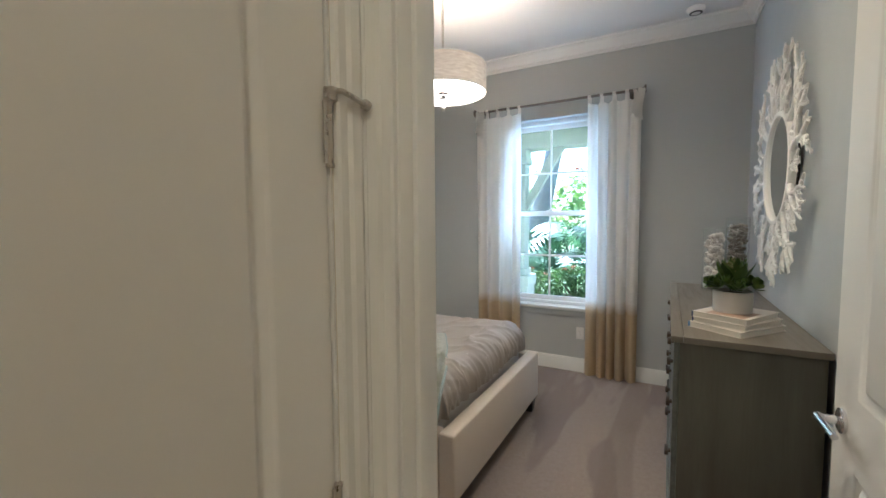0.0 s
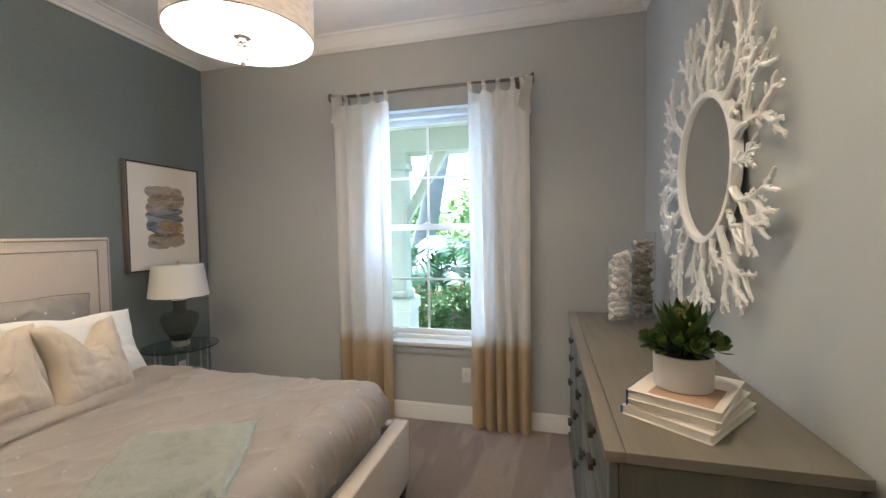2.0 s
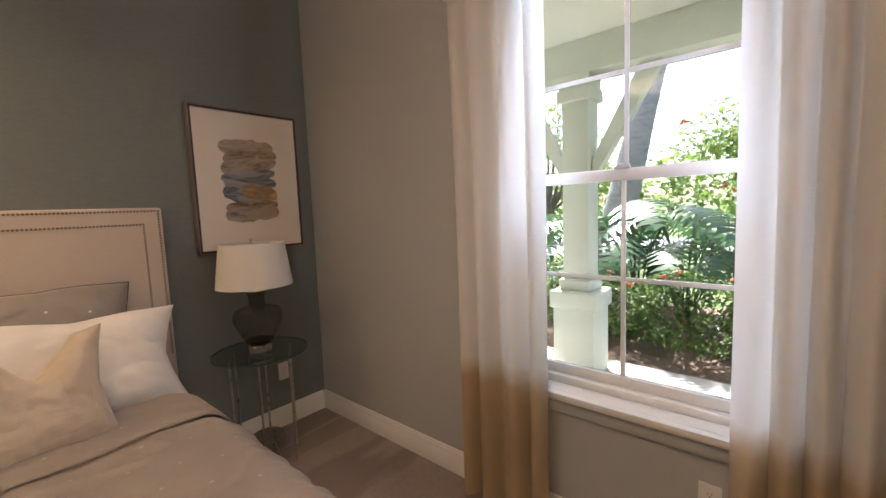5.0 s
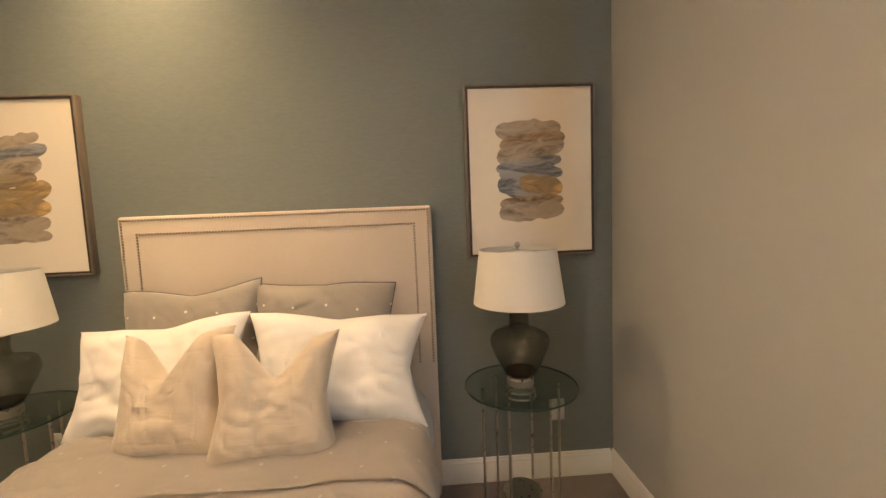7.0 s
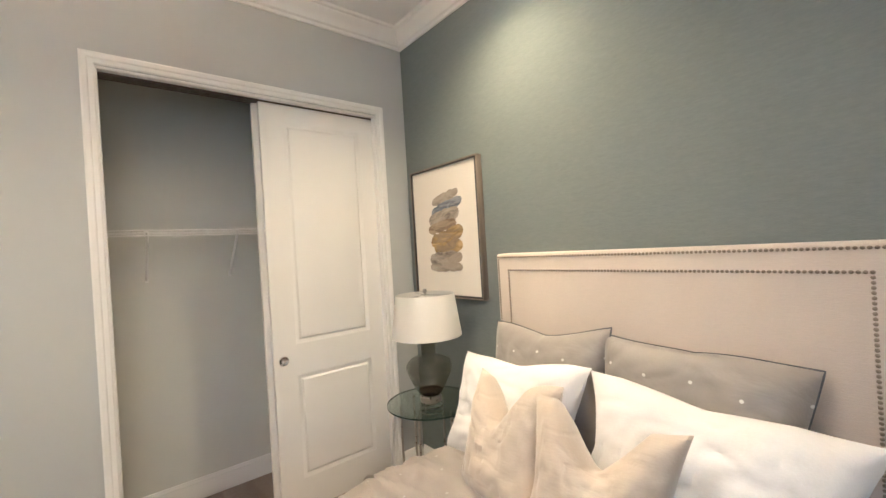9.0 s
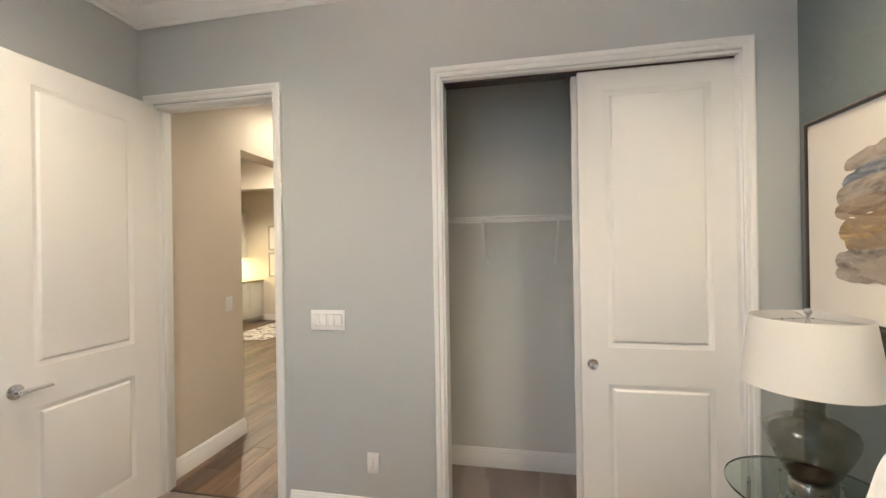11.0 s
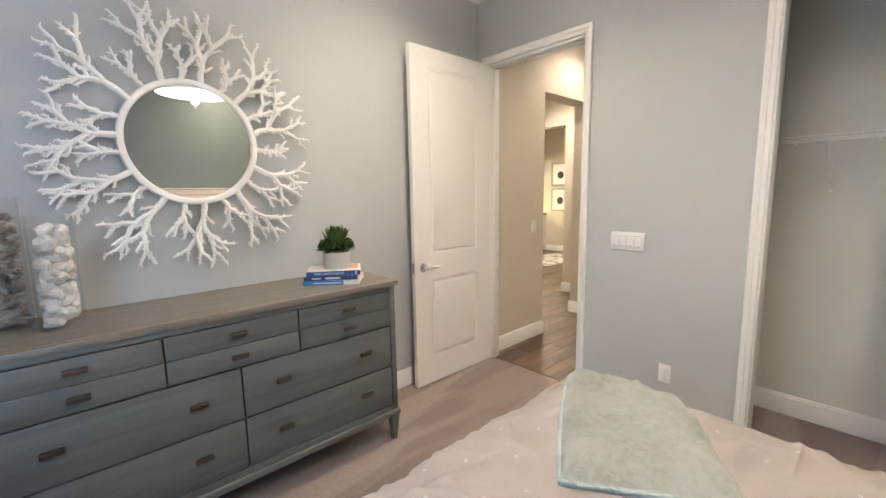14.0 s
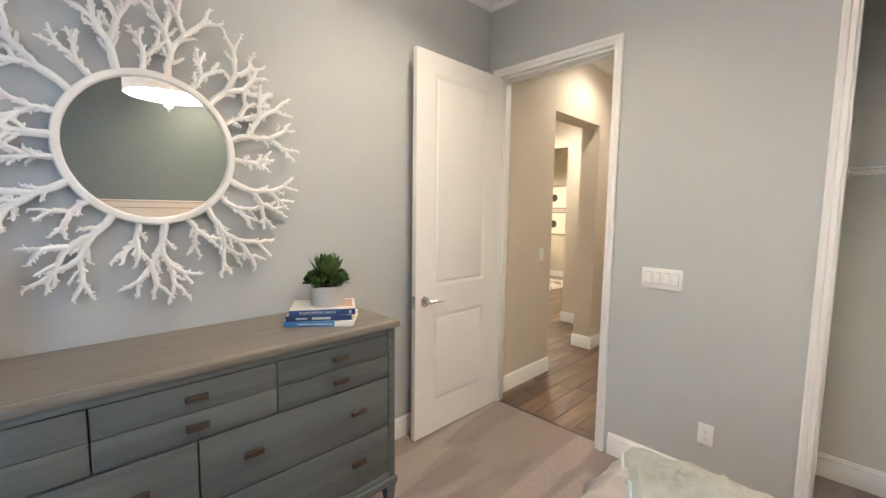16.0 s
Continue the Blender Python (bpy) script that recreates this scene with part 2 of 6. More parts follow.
def duveting(name, dots=True, tone=1.0, flat=True):
    m = Mat(name, (0.40, 0.36, 0.325), 0.44, Sheen_Weight=0.25)
    base = m.ramp(m.noise(3, 4), (0.3, tuple(tone * c for c in (0.545, 0.49, 0.435))), (0.7, tuple(tone * c for c in (0.60, 0.54, 0.485))))
    if dots:
        v = m.node("TexVoronoi", Vector=m.at((1, 1, 1), (0, 0, 0.6) if flat else (radians(90), 0, 0)), Scale=7.4, Randomness=0.2)
        v.voronoi_dimensions = "2D"
        dot = m.ramp(v.outputs["Distance"], (0.036, (1, 1, 1)), (0.044, (0, 0, 0)))
        base = m.mix(m.math("MULTIPLY", dot, 0.75), base, (0.8, 0.78, 0.74))
    m.colour(base)
    m.bump(m.noise(500, 2), 0.1, 0.002, m.bump(m.noise(6, 5, m.at((1, 0.45, 1), (0, 0, 0.5)), 0.6, 0.5), 0.4, 0.018))
    return m.m


def curtaining():
    m = Mat("dip_dyed_curtain", (0.8, 0.8, 0.8), 0.9, Sheen_Weight=0.2)
    z = m.node("SeparateXYZ", Vector=m.at()).outputs["Z"]
    level = m.math("ADD", z, m.math("MULTIPLY", m.noise(5, 4), 0.16))
    dye = m.ramp(level, (0.69, (0.54, 0.40, 0.23)), (0.80, (0.86, 0.84, 0.80)))
    a, b = m.noise(520, 2, m.at((1, 1, 0.08))), m.noise(520, 2, m.at((0.08, 0.08, 1)))
    weave = m.math("ADD", a, b)
    col = m.mix(m.math("MULTIPLY", weave, 0.06), dye, (0.55, 0.5, 0.42))
    m.colour(col)
    m.bump(weave, 0.2, 0.002)
    tr = m.node("BsdfTranslucent", Color=col)
    mx = m.node("MixShader", Fac=0.27)
    m.link(m.b.outputs[0], mx.inputs[1])
    m.link(tr.outputs[0], mx.inputs[2])
    m.link(mx.outputs[0], m.t.nodes["Material Output"].inputs["Surface"])
    return m.m


def glassy(name, colour=(1, 1, 1), rough=0.0, ior=1.45):
    return Mat(name, colour, rough, Transmission_Weight=1.0, IOR=ior).m


def pane_glass():
    m = Mat("window_glass")
    tr, gl = m.node("BsdfTransparent", Color=(0.66, 0.72, 0.73, 1)), m.node("BsdfGlossy", Roughness=0.0)
    edge = m.node("LayerWeight", Blend=0.5).outputs["Facing"]
    mx = m.node("MixShader", Fac=m.math("ADD", 0.02, m.math("MULTIPLY", m.math("POWER", edge, 4.0), 0.5)))
    m.link(tr.outputs[0], mx.inputs[1])
    m.link(gl.outputs[0], mx.inputs[2])
    m.link(mx.outputs[0], m.t.nodes["Material Output"].inputs["Surface"])
    return m.m


def glowing(name, colour, strength):
    m = Mat(name, colour)
    m.set("Emission Color", (*colour, 1))
    m.set("Emission Strength", strength)
    return m.m


def clear_sheet(name, tint=(1, 1, 1), gloss=1.0, dimple=False):
    """Thin glass: looks straight through, with a tint and a mirror gloss."""
    m = Mat(name)
    tr, gl = m.node("BsdfTransparent", Color=(*tint, 1)), m.node("BsdfGlossy", Roughness=0.015)
    if dimple:
        bp = m.node("Bump", Height=m.noise(26, 1), Strength=0.16, Distance=0.02)
        m.link(bp.outputs[0], gl.inputs["Normal"])
    edge = m.node("LayerWeight", Blend=0.5).outputs["Facing"]
    mx = m.node("MixShader", Fac=m.math("ADD", 0.035 * gloss, m.math("MULTIPLY", m.math("POWER", edge, 4.0), 0.6 * gloss)))
    m.link(tr.outputs[0], mx.inputs[1])
    m.link(gl.outputs[0], mx.inputs[2])
    m.link(mx.outputs[0], m.t.nodes["Material Output"].inputs["Surface"])
    return m.m


def piled(name, lo, hi):
    """Brushed pile: clumped tufts with fine hair."""
    m = Mat(name, hi, 0.95, Sheen_Weight=0.5)
    clump, hair = m.noise(38, 4, None, 0.65, 0.8), m.noise(240, 4, None, 0.7)
    col = m.mix(m.math("MULTIPLY", hair, 0.5), m.ramp(clump, (0.36, lo), (0.62, hi)), tuple(c * 0.7 for c in lo))
    m.colour(m.mix(m.math("MULTIPLY", m.ramp(m.noise(6, 3), (0.45, (0, 0, 0)), (0.6, (1, 1, 1))), 0.35), col, tuple(min(0.8, c * 1.15) for c in hi)))
    m.bump(hair, 0.8, 0.006, m.bump(clump, 0.6, 0.012))
    return m.m


def quilted():
    """Slubby beige silk stitched in nested lozenges."""
    m = Mat("beige_silk", (0.55, 0.47, 0.37), 0.62, Sheen_Weight=0.4)
    slub = m.noise(150, 3, m.at((0.12, 1, 1)), 0.65)
    col = m.ramp(m.noise(5, 4), (0.3, (0.51, 0.43, 0.335)), (0.7, (0.60, 0.515, 0.41)))
    xyz = m.node("SeparateXYZ", Vector=m.at())
    warp = m.math("MULTIPLY", m.noise(9, 2), 0.035)
    reach = m.math("ADD", m.math("MAXIMUM", m.math("ABSOLUTE", xyz.outputs["X"]), m.math("ABSOLUTE", xyz.outputs["Z"])), warp)
    ring = m.math("PINGPONG", m.math("MULTIPLY", reach, 26.0), 1.0)
    seam = m.ramp(ring, (0.05, (0, 0, 0)), (0.22, (1, 1, 1)))
    m.colour(m.mix(m.math("MULTIPLY", slub, 0.4), col, (0.40, 0.32, 0.235)))
    m.bump(slub, 0.35, 0.003, m.bump(seam, 0.22, 0.005))
    return m.m


BEIGELINEN = quilted()
ACCENT, CARPET, CURTAIN = accent(), carpeting(), curtaining()
DUVET = duveting("taupe_dotted_cotton")
GLASS = clear_sheet("clear_glass", (0.97, 0.98, 0.98))
PANE = pane_glass()
MIRROR = Mat("mirror", (0.86, 0.87, 0.84), 0.005, 1.0).m

# ---- structure: walls, floors, ceilings ----
DX0, DX1, DTOP = -0.252, 0.595, 2.45      # bedroom doorway
KX0, KX1, KTOP = -2.698, -1.241, 2.446       # closet doorway
WX0, WX1, WZ0, WZ1 = -1.332, -0.432, 0.615, 2.43  # window opening
WY = 4.15                                  # outer face of the window wall

structure("wall_window", wall_cells((XH - 0.12, WX0, WX1, XD + 0.12), (-0.15, WZ0, WZ1, ZC), lambda i, j: (i, j) != (1, 1),
          lambda u, v, s: (u, (YW, WY)[s], v)), WALL, "grey painted plaster wall round the window", "wall")
structure("wall_door", wall_cells((XH, KX0, KX1, DX0, DX1, XD), (-0.02, KTOP, DTOP, ZC),
          lambda i, j: not ((i == 1 and j == 0) or (i == 3 and j < 2)), lambda u, v, s: (u, (HALL_Y, YD)[s], v)), WALL,
          "grey painted plaster wall with closet and doorway", "wall")
structure("wall_headboard", boxes((XH - 0.12, XH, YD - 0.001, YW, -0.02, ZC)), ACCENT, "blue-grey grasscloth accent wall behind the bed", "wall")
structure("wall_dresser", boxes((XD, XD + 0.12, YD - 0.1, YW, -0.02, ZC)), WALL, "grey painted plaster wall behind the dresser", "wall")
structure("ceiling", boxes((XH - 0.12, XD + 0.12, YD - 0.115, WY, ZC, ZC + 0.1)), CEIL, "white textured bedroom ceiling", "ceiling")
structure("floor", boxes((XH - 0.1, XD + 0.1, 0.575, YW + 0.1, -0.06, 0.0), (XH, CLO_X, CLO_Y - 0.02, 0.575, -0.06, 0.0)), CARPET, "beige cut-pile carpet with vacuum streaks", "carpet")
# closet shell
structure("wall_closet_back", boxes((XH - 0.1, CLO_X + 0.1, CLO_Y - 0.1, CLO_Y, -0.02, ZC)), CLOSETPAINT, "grey painted closet back wall", "wall")
structure("wall_closet_end", boxes((CLO_X, CLO_X + 0.1, CLO_Y, HALL_Y, -0.02, ZC)), CLOSETPAINT, "grey painted closet end wall", "wall")
structure("wall_closet_side", boxes((XH - 0.12, XH, CLO_Y, YD - 0.002, -0.02, ZC)), CLOSETPAINT, "grey painted closet side wall", "wall")
structure("ceiling_closet", boxes((XH - 0.12, CLO_X + 0.1, CLO_Y - 0.1, YD - 0.116, ZC, ZC + 0.1)), CEIL, "white closet ceiling", "ceiling")

# crown moulding and baseboards
CROWN = [(0, -0.115), (0.012, -0.115), (0.016, -0.098), (0.03, -0.09), (0.036, -0.074), (0.055, -0.05), (0.078, -0.034), (0.082, -0.022), (0.098, -0.016), (0.104, -0.003), (0, -0.003)]
corner = [((XH, YD, ZC), (1, 1, 0)), ((XD, YD, ZC), (-1, 1, 0)), ((XD, YW, ZC), (-1, -1, 0)), ((XH, YW, ZC), (1, -1, 0))]
structure("trim_crown", sweep(CROWN, corner, True), TRIM, "white stepped crown moulding along the ceiling", "moulding")
BASE = [(0, 0.0), (0.015, 0.0), (0.015, 0.095), (0.012, 0.1), (0.012, 0.113), (0.008, 0.118), (0.006, 0.13), (0, 0.133)]


def baseboard(p, q, out, mat=None):
    structure("baseboard", sweep(BASE, [((*p, 0), (*out, 0)), ((*q, 0), (*out, 0))]), mat or TRIM, "white moulded baseboard along the wall foot", "baseboard")


baseboard((XH, YW), (XD, YW), (0, -1))
baseboard((XH, YD + 0.016), (XH, YW - 0.016), (1, 0))
baseboard((XD, YD + 0.016), (XD, YW - 0.016), (-1, 0))
baseboard((XH + 0.016, YD), (KX0 - 0.068, YD), (0, 1))
baseboard((KX1 + 0.068, YD), (DX0 - 0.068, YD), (0, 1))
baseboard((XH, CLO_Y), (CLO_X, CLO_Y), (0, 1))
baseboard((CLO_X, CLO_Y + 0.016), (CLO_X, HALL_Y - 0.0), (-1, 0))

# casings: a stepped profile round an opening in a wall of constant y
CAS = [(0.0, 0.0), (0.0, 0.010), (0.005, 0.013), (0.022, 0.012), (0.028, 0.018), (0.044, 0.021), (0.052, 0.018), (0.052, 0.0)]


def casing(name, x0, x1, top, y, out, label):
    """Casing legs and head on the wall face at y; out is the way it stands proud."""
    path = [((x0, 0), (-1, 0)), ((x0, top), (-1, 1)), ((x1, top), (1, 1)), ((x1, 0), (1, 0))]
    bm = bmesh.new()
    rows = [[bm.verts.new((px + dx * a, y + out * b, pz + dz * a)) for a, b in CAS] for (px, pz), (dx, dz) in path]
    for r, s in zip(rows, rows[1:]):
        for i in range(len(CAS)):
            j = (i + 1) % len(CAS)
            bm.faces.new((r[i], r[j], s[j], s[i]))
    bm.faces.new(rows[0])
    bm.faces.new(rows[-1])
    structure(name, bm, TRIM, label, "door casing", smooth=False)


casing("trim_door_casing", DX0 + 0.012, DX1 + 0.004, DTOP + 0.006, YD, 1, "white moulded casing round the bedroom doorway")
casing("trim_hall_casing", DX0 + 0.012, DX1 + 0.004, DTOP + 0.006, HALL_Y, -1, "white moulded casing on the hall side")
casing("trim_closet_casing", KX0 + 0.004, KX1 - 0.004, KTOP + 0.002, YD, 1, "white moulded casing round the closet opening")
# jamb linings with a stop
structure("trim_door_jamb", boxes((DX0, DX0 + 0.016, HALL_Y + 0.001, YD - 0.001, 0, DTOP - 0.016), (DX1 - 0.016, DX1, HALL_Y + 0.001, YD - 0.001, 0, DTOP - 0.016),
          (DX0, DX1, HALL_Y + 0.001, YD - 0.001, DTOP - 0.016, DTOP), (DX0 + 0.016, DX0 + 0.027, HALL_Y + 0.04, HALL_Y + 0.075, 0, DTOP - 0.027),
          (DX1 - 0.027, DX1 - 0.016, HALL_Y + 0.04, HALL_Y + 0.075, 0, DTOP - 0.027), (DX0 + 0.016, DX1 - 0.016, HALL_Y + 0.04, HALL_Y + 0.075, DTOP - 0.027, DTOP - 0.016), bevel=0.002),
          TRIM, "white door jamb with a stop", "door jamb")
structure("trim_closet_jamb", boxes((KX0, KX0 + 0.014, HALL_Y + 0.001, YD - 0.001, 0, KTOP - 0.014), (KX1 - 0.014, KX1, HALL_Y + 0.001, YD - 0.001, 0, KTOP - 0.014),
          (KX0, KX1, HALL_Y + 0.001, YD - 0.001, KTOP - 0.014, KTOP), bevel=0.002), TRIM, "white closet jamb lining", "door jamb")


def panel_door(w, h, t, panels, mat, parent):
    """A moulded two-panel leaf: x 0..w, y 0..t, z 0..h; raised panels on both faces."""
    body = box(bmesh.new(), 0, w, 0.010, t - 0.010, 0, h)
    leaf = part("leaf", body, mat, parent)
    for face, y0, s in (("front", 0.010, -1), ("back", t - 0.010, 1)):
        us = [0] + [panels[0][0], panels[0][1]] + [w]
        vs = sorted({0, h, *[k for p in panels for k in p[2:]]})
        solid = lambda i, j: not (i == 1 and any(abs(vs[j] - p[2]) < 1e-6 for p in panels))
        part("stile_frame", wall_cells(us, vs, solid, lambda u, v, k: (u, y0 + s * 0.010 * k, v)), mat, leaf)
        for x0, x1, z0, z1 in panels:
            bm = bmesh.new()
            loops = []
            for inset, d in ((0, 0.0102), (0.002, 0.0098), (0.006, 0.0062), (0.008, 0.0058), (0.017, 0.0012), (0.019, 0.0003), (0.025, 0.0003), (0.0265, 0.0012), (0.034, 0.0075), (0.036, 0.0088), (0.038, 0.0092)):
                loops.append([bm.verts.new((x, y0 + s * d, z)) for x, z in ((x0 + inset, z0 + inset), (x1 - inset, z0 + inset), (x1 - inset, z1 - inset), (x0 + inset, z1 - inset))])
            for a, b in zip(loops, loops[1:]):
                for i in range(4):
                    bm.faces.new((a[i], a[(i + 1) % 4], b[(i + 1) % 4], b[i]))
            bm.faces.new(loops[-1])
            part("raised_panel", bm, mat, leaf)
    return leaf


def lever(parent, x, z, y, out, way):
    """A round rose with a straight lever."""
    rose = part("lever_handle", lathe([(0, 0), (0.031, 0), (0.033, 0.003), (0.033, 0.008), (0.028, 0.011), (0, 0.011)], 32), CHROME, parent, "chrome lever handle")
    rose.matrix_basis = pose(x, y, z, -90 * out, 0, 0)
    bm = tube([(0, 0, 0.009), (0, 0, 0.05)], 0.011, 16)
    pts = [(way * k, 0, 0.05) for k in (-0.008, 0.0, 0.02, 0.06, 0.1, 0.118)]
    tube(pts, [0.012, 0.0125, 0.011, 0.0095, 0.009, 0.008], 14, bm)
    part("lever", bm, CHROME, rose)


PANELS = lambda w: [(0.16 * w / 0.81, w - 0.15 * w / 0.81, 0.195, 0.80), (0.16 * w / 0.81, w - 0.15 * w / 0.81, 0.985, 2.31)]
door = thing("door_1", (0.608, YD + 0.006, 0.012), "open white two-panel bedroom door with chrome lever", "door", kind="structure", rz=90)
leaf = panel_door(0.81, 2.43, 0.035, PANELS(0.81), DOORWHITE, door)
lever(leaf, 0.738, 0.90, 0.035, 1, -1)
lever(leaf, 0.738, 0.90, 0.0, -1, -1)
part("latch_plate", boxes((0.8095, 0.8115, 0.006, 0.029, 0.86, 0.94)), CHROME, leaf)


def hinge_set(parent, x, y, zs):
    for z in zs:
        bm = tube([(x, y, z - 0.05), (x, y, z + 0.05)], 0.006, 12)
        for k in (-0.05, 0.05):
            lathe([(0, -0.004), (0.0075, -0.003), (0.0075, 0.003), (0, 0.004)], 12, (x, y, z + k), bm)
        box(bm, x - 0.012, x + 0.012, y - 0.0015, y + 0.0015, z - 0.047, z + 0.047)
        part("hinge", bm, NICKEL, parent)


hinge_set(door, -0.004, -0.004, (0.25, 0.95, 1.65, 2.25))

closet_door = thing("door_2", (-1.957, 0.594, 0.012), "white two-panel sliding closet door, half open", "closet door", kind="structure", rz=180)
cleaf = panel_door(0.745, 2.425, 0.034, [(0.13, 0.625, 0.19, 0.805), (0.13, 0.625, 0.99, 2.31)], DOORWHITE, closet_door)
pull = part("finger_pull", lathe([(0, 0.0006), (0.014, 0.0008), (0.020, 0.0025), (0.0235, 0.0048), (0.027, 0.005), (0.0285, 0.003), (0.0285, -0.002)], 32), CHROME, cleaf, "round nickel finger pull")
pull.matrix_basis = pose(0.055, 0.0, 0.905, 90, 0, 0)
closet_back_door = thing("door_3", (-1.93, 0.552, 0.012), "white sliding closet door behind the first", "closet door", kind="structure", rz=180)
panel_door(0.745, 2.42, 0.03, [(0.13, 0.625, 0.19, 0.805), (0.13, 0.625, 0.99, 2.31)], DOORWHITE, closet_back_door)
structure("trim_closet_track", boxes((KX0 + 0.015, KX1 - 0.015, 0.526, 0.60, KTOP - 0.024, KTOP - 0.015)), BRONZE, "dark sliding-door track under the closet head", "door track")

# ---- window ----
win = thing("window_1", ((WX0 + WX1) / 2, 4.05, WZ0), "white single-hung window with muntins", "window", kind="structure")
hw, hh = (WX1 - WX0) / 2, WZ1 - WZ0
part("frame", boxes((-hw, -hw + 0.035, -0.04, 0.05, 0, hh), (hw - 0.035, hw, -0.04, 0.05, 0, hh), (-hw + 0.035, hw - 0.035, -0.04, 0.05, hh - 0.04, hh), (-hw + 0.035, hw - 0.035, -0.04, 0.05, 0, 0.035), bevel=0.004), TRIM, win)
mid = 0.905


def sash(name, y, z0, z1, bars):
    w = hw - 0.036
    s = part(name, boxes((-w, -w + 0.035, y, y + 0.03, z0, z1), (w - 0.035, w, y, y + 0.03, z0, z1), (-w + 0.035, w - 0.035, y, y + 0.03, z0, z0 + 0.045), (-w + 0.035, w - 0.035, y, y + 0.03, z1 - 0.045, z1), bevel=0.004), TRIM, win)
    part("muntin", boxes((-0.009, 0.009, y + 0.009, y + 0.021, z0 + 0.045, z1 - 0.045), bevel=0.002), TRIM, s)
    part("muntin", boxes((-w + 0.035, -0.009, y + 0.009, y + 0.021, bars - 0.009, bars + 0.009), (0.009, w - 0.035, y + 0.009, y + 0.021, bars - 0.009, bars + 0.009), bevel=0.002), TRIM, s)
    p = part("pane", boxes((-w + 0.035, w - 0.035, y + 0.013, y + 0.017, z0 + 0.045, z1 - 0.045)), PANE, s)
    p.visible_shadow = False


sash("lower_sash", -0.012, 0.036, mid + 0.02, 0.485)
sash("upper_sash", 0.0195, mid - 0.02, hh - 0.041, 1.305)
part("sash_lock", boxes((-0.03, 0.03, -0.03, -0.008, mid + 0.02, mid + 0.032), (-0.008, 0.03, -0.036, -0.02, mid + 0.032, mid + 0.04), bevel=0.003), TRIM, win)
structure("window_sill", boxes((WX0 - 0.03, WX1 + 0.03, YW - 0.035, YW - 0.001, WZ0 - 0.026, WZ0 + 0.004), (WX0 + 0.001, WX1 - 0.001, YW - 0.001, 4.008, WZ0, WZ0 + 0.004), bevel=0.003), TRIM, "white window stool under the sash", "window sill")
structure("trim_apron", boxes((WX0 - 0.02, WX1 + 0.02, YW - 0.016, YW - 0.002, WZ0 - 0.085, WZ0 - 0.027), bevel=0.003), WALL, "painted apron below the window stool", "trim")

# ---- bed ----
BX0, BX1, BY0, BY1 = -2.80, -0.685, 1.57, 2.968   # outer bounds of the bed box
BYC = (BY0 + BY1) / 2
bed = thing("bed", (0, 0, 0), "upholstered cream linen platform bed with nailhead trim", "bed")
part("headboard", box(bmesh.new(), -2.915, -2.805, 1.572, 2.998, 0.10, 1.472, 0.014, 3), LINEN, bed)
part("footboard", box(bmesh.new(), BX1 - 0.085, BX1, BY0, BY1, 0.115, 0.452, 0.012, 3), LINEN, bed)
for y0 in (BY0, BY1 - 0.075):
    part("side_rail", box(bmesh.new(), -2.803, BX1 - 0.087, y0, y0 + 0.075, 0.115, 0.445, 0.012, 3), LINEN, bed)
part("slat_base", box(bmesh.new(), -2.80, BX1 - 0.09, BY0 + 0.08, BY1 - 0.08, 0.16, 0.24), BLACKWOOD, bed)
for x in (-2.74, BX1 - 0.055):
    for y in (BY0 + 0.045, BY1 - 0.045):
        bm = box(bmesh.new(), x - 0.04, x + 0.04, y - 0.04, y + 0.04, 0.0, 0.117)
        for v in bm.verts:
            if v.co.z < 0.05:
                v.co.x, v.co.y = x + (v.co.x - x) * 0.72, y + (v.co.y - y) * 0.72
        bmesh.ops.bevel(bm, geom=bm.edges[:], offset=0.003, segments=1, affect="EDGES")
        part("leg", bm, BLACKWOOD, bed, "black tapered leg")
# nailheads: two lines round the headboard
NAIL = metal("aged_brass_nail", (0.30, 0.25, 0.195), 0.4)
nail_me = mesh_of("nail", lathe([(0.0056, 0), (0.005, 0.0018), (0.003, 0.0032), (0, 0.0036)], 8), NAIL)


def nail_line(y0, y1, top, low, step):
    pts = []
    k = int((y1 - y0) / step)
    pts += [(y0 + (y1 - y0) * i / k, top) for i in range(k + 1)]
    k = int((top - low) / step)
    for y in (y0, y1):
        pts += [(y, top - (top - low) * i / k) for i in range(1, k + 1)]
    return pts


head = [o for o in bed.children if o.name.startswith("headboard")][0]
lines = nail_line(1.59, 2.98, 1.455, 0.72, 0.0135) + nail_line(1.655, 2.915, 1.39, 0.72, 0.0135)
# those by the window side of the bed are singled out, the others are joined
single = [p for p in lines if p[0] > 2.42]
for y, z in single[:290]:
    share("nail", nail_me, head, pose(-2.8045, y, z, 0, 90, 0))
rest = bmesh.new()
for y, z in [p for p in lines if p not in single[:290]]:
    k = len(rest.verts)
    rest.from_mesh(nail_me)
    rest.verts.ensure_lookup_table()
    for v in rest.verts[k:]:
        v.co = Vector((-2.8045 + v.co.z, y + v.co.y, z - v.co.x))
tagged(part("nail_trim", rest, NAIL, head), kind="stuff")
mattress = box(bmesh.new(), -2.80, -0.80, BY0 + 0.085, BY1 - 0.085, 0.24, 0.60, 0.05, 4)
tagged(part("mattress", mattress, COTTON), "white mattress under the bedding", "mattress")


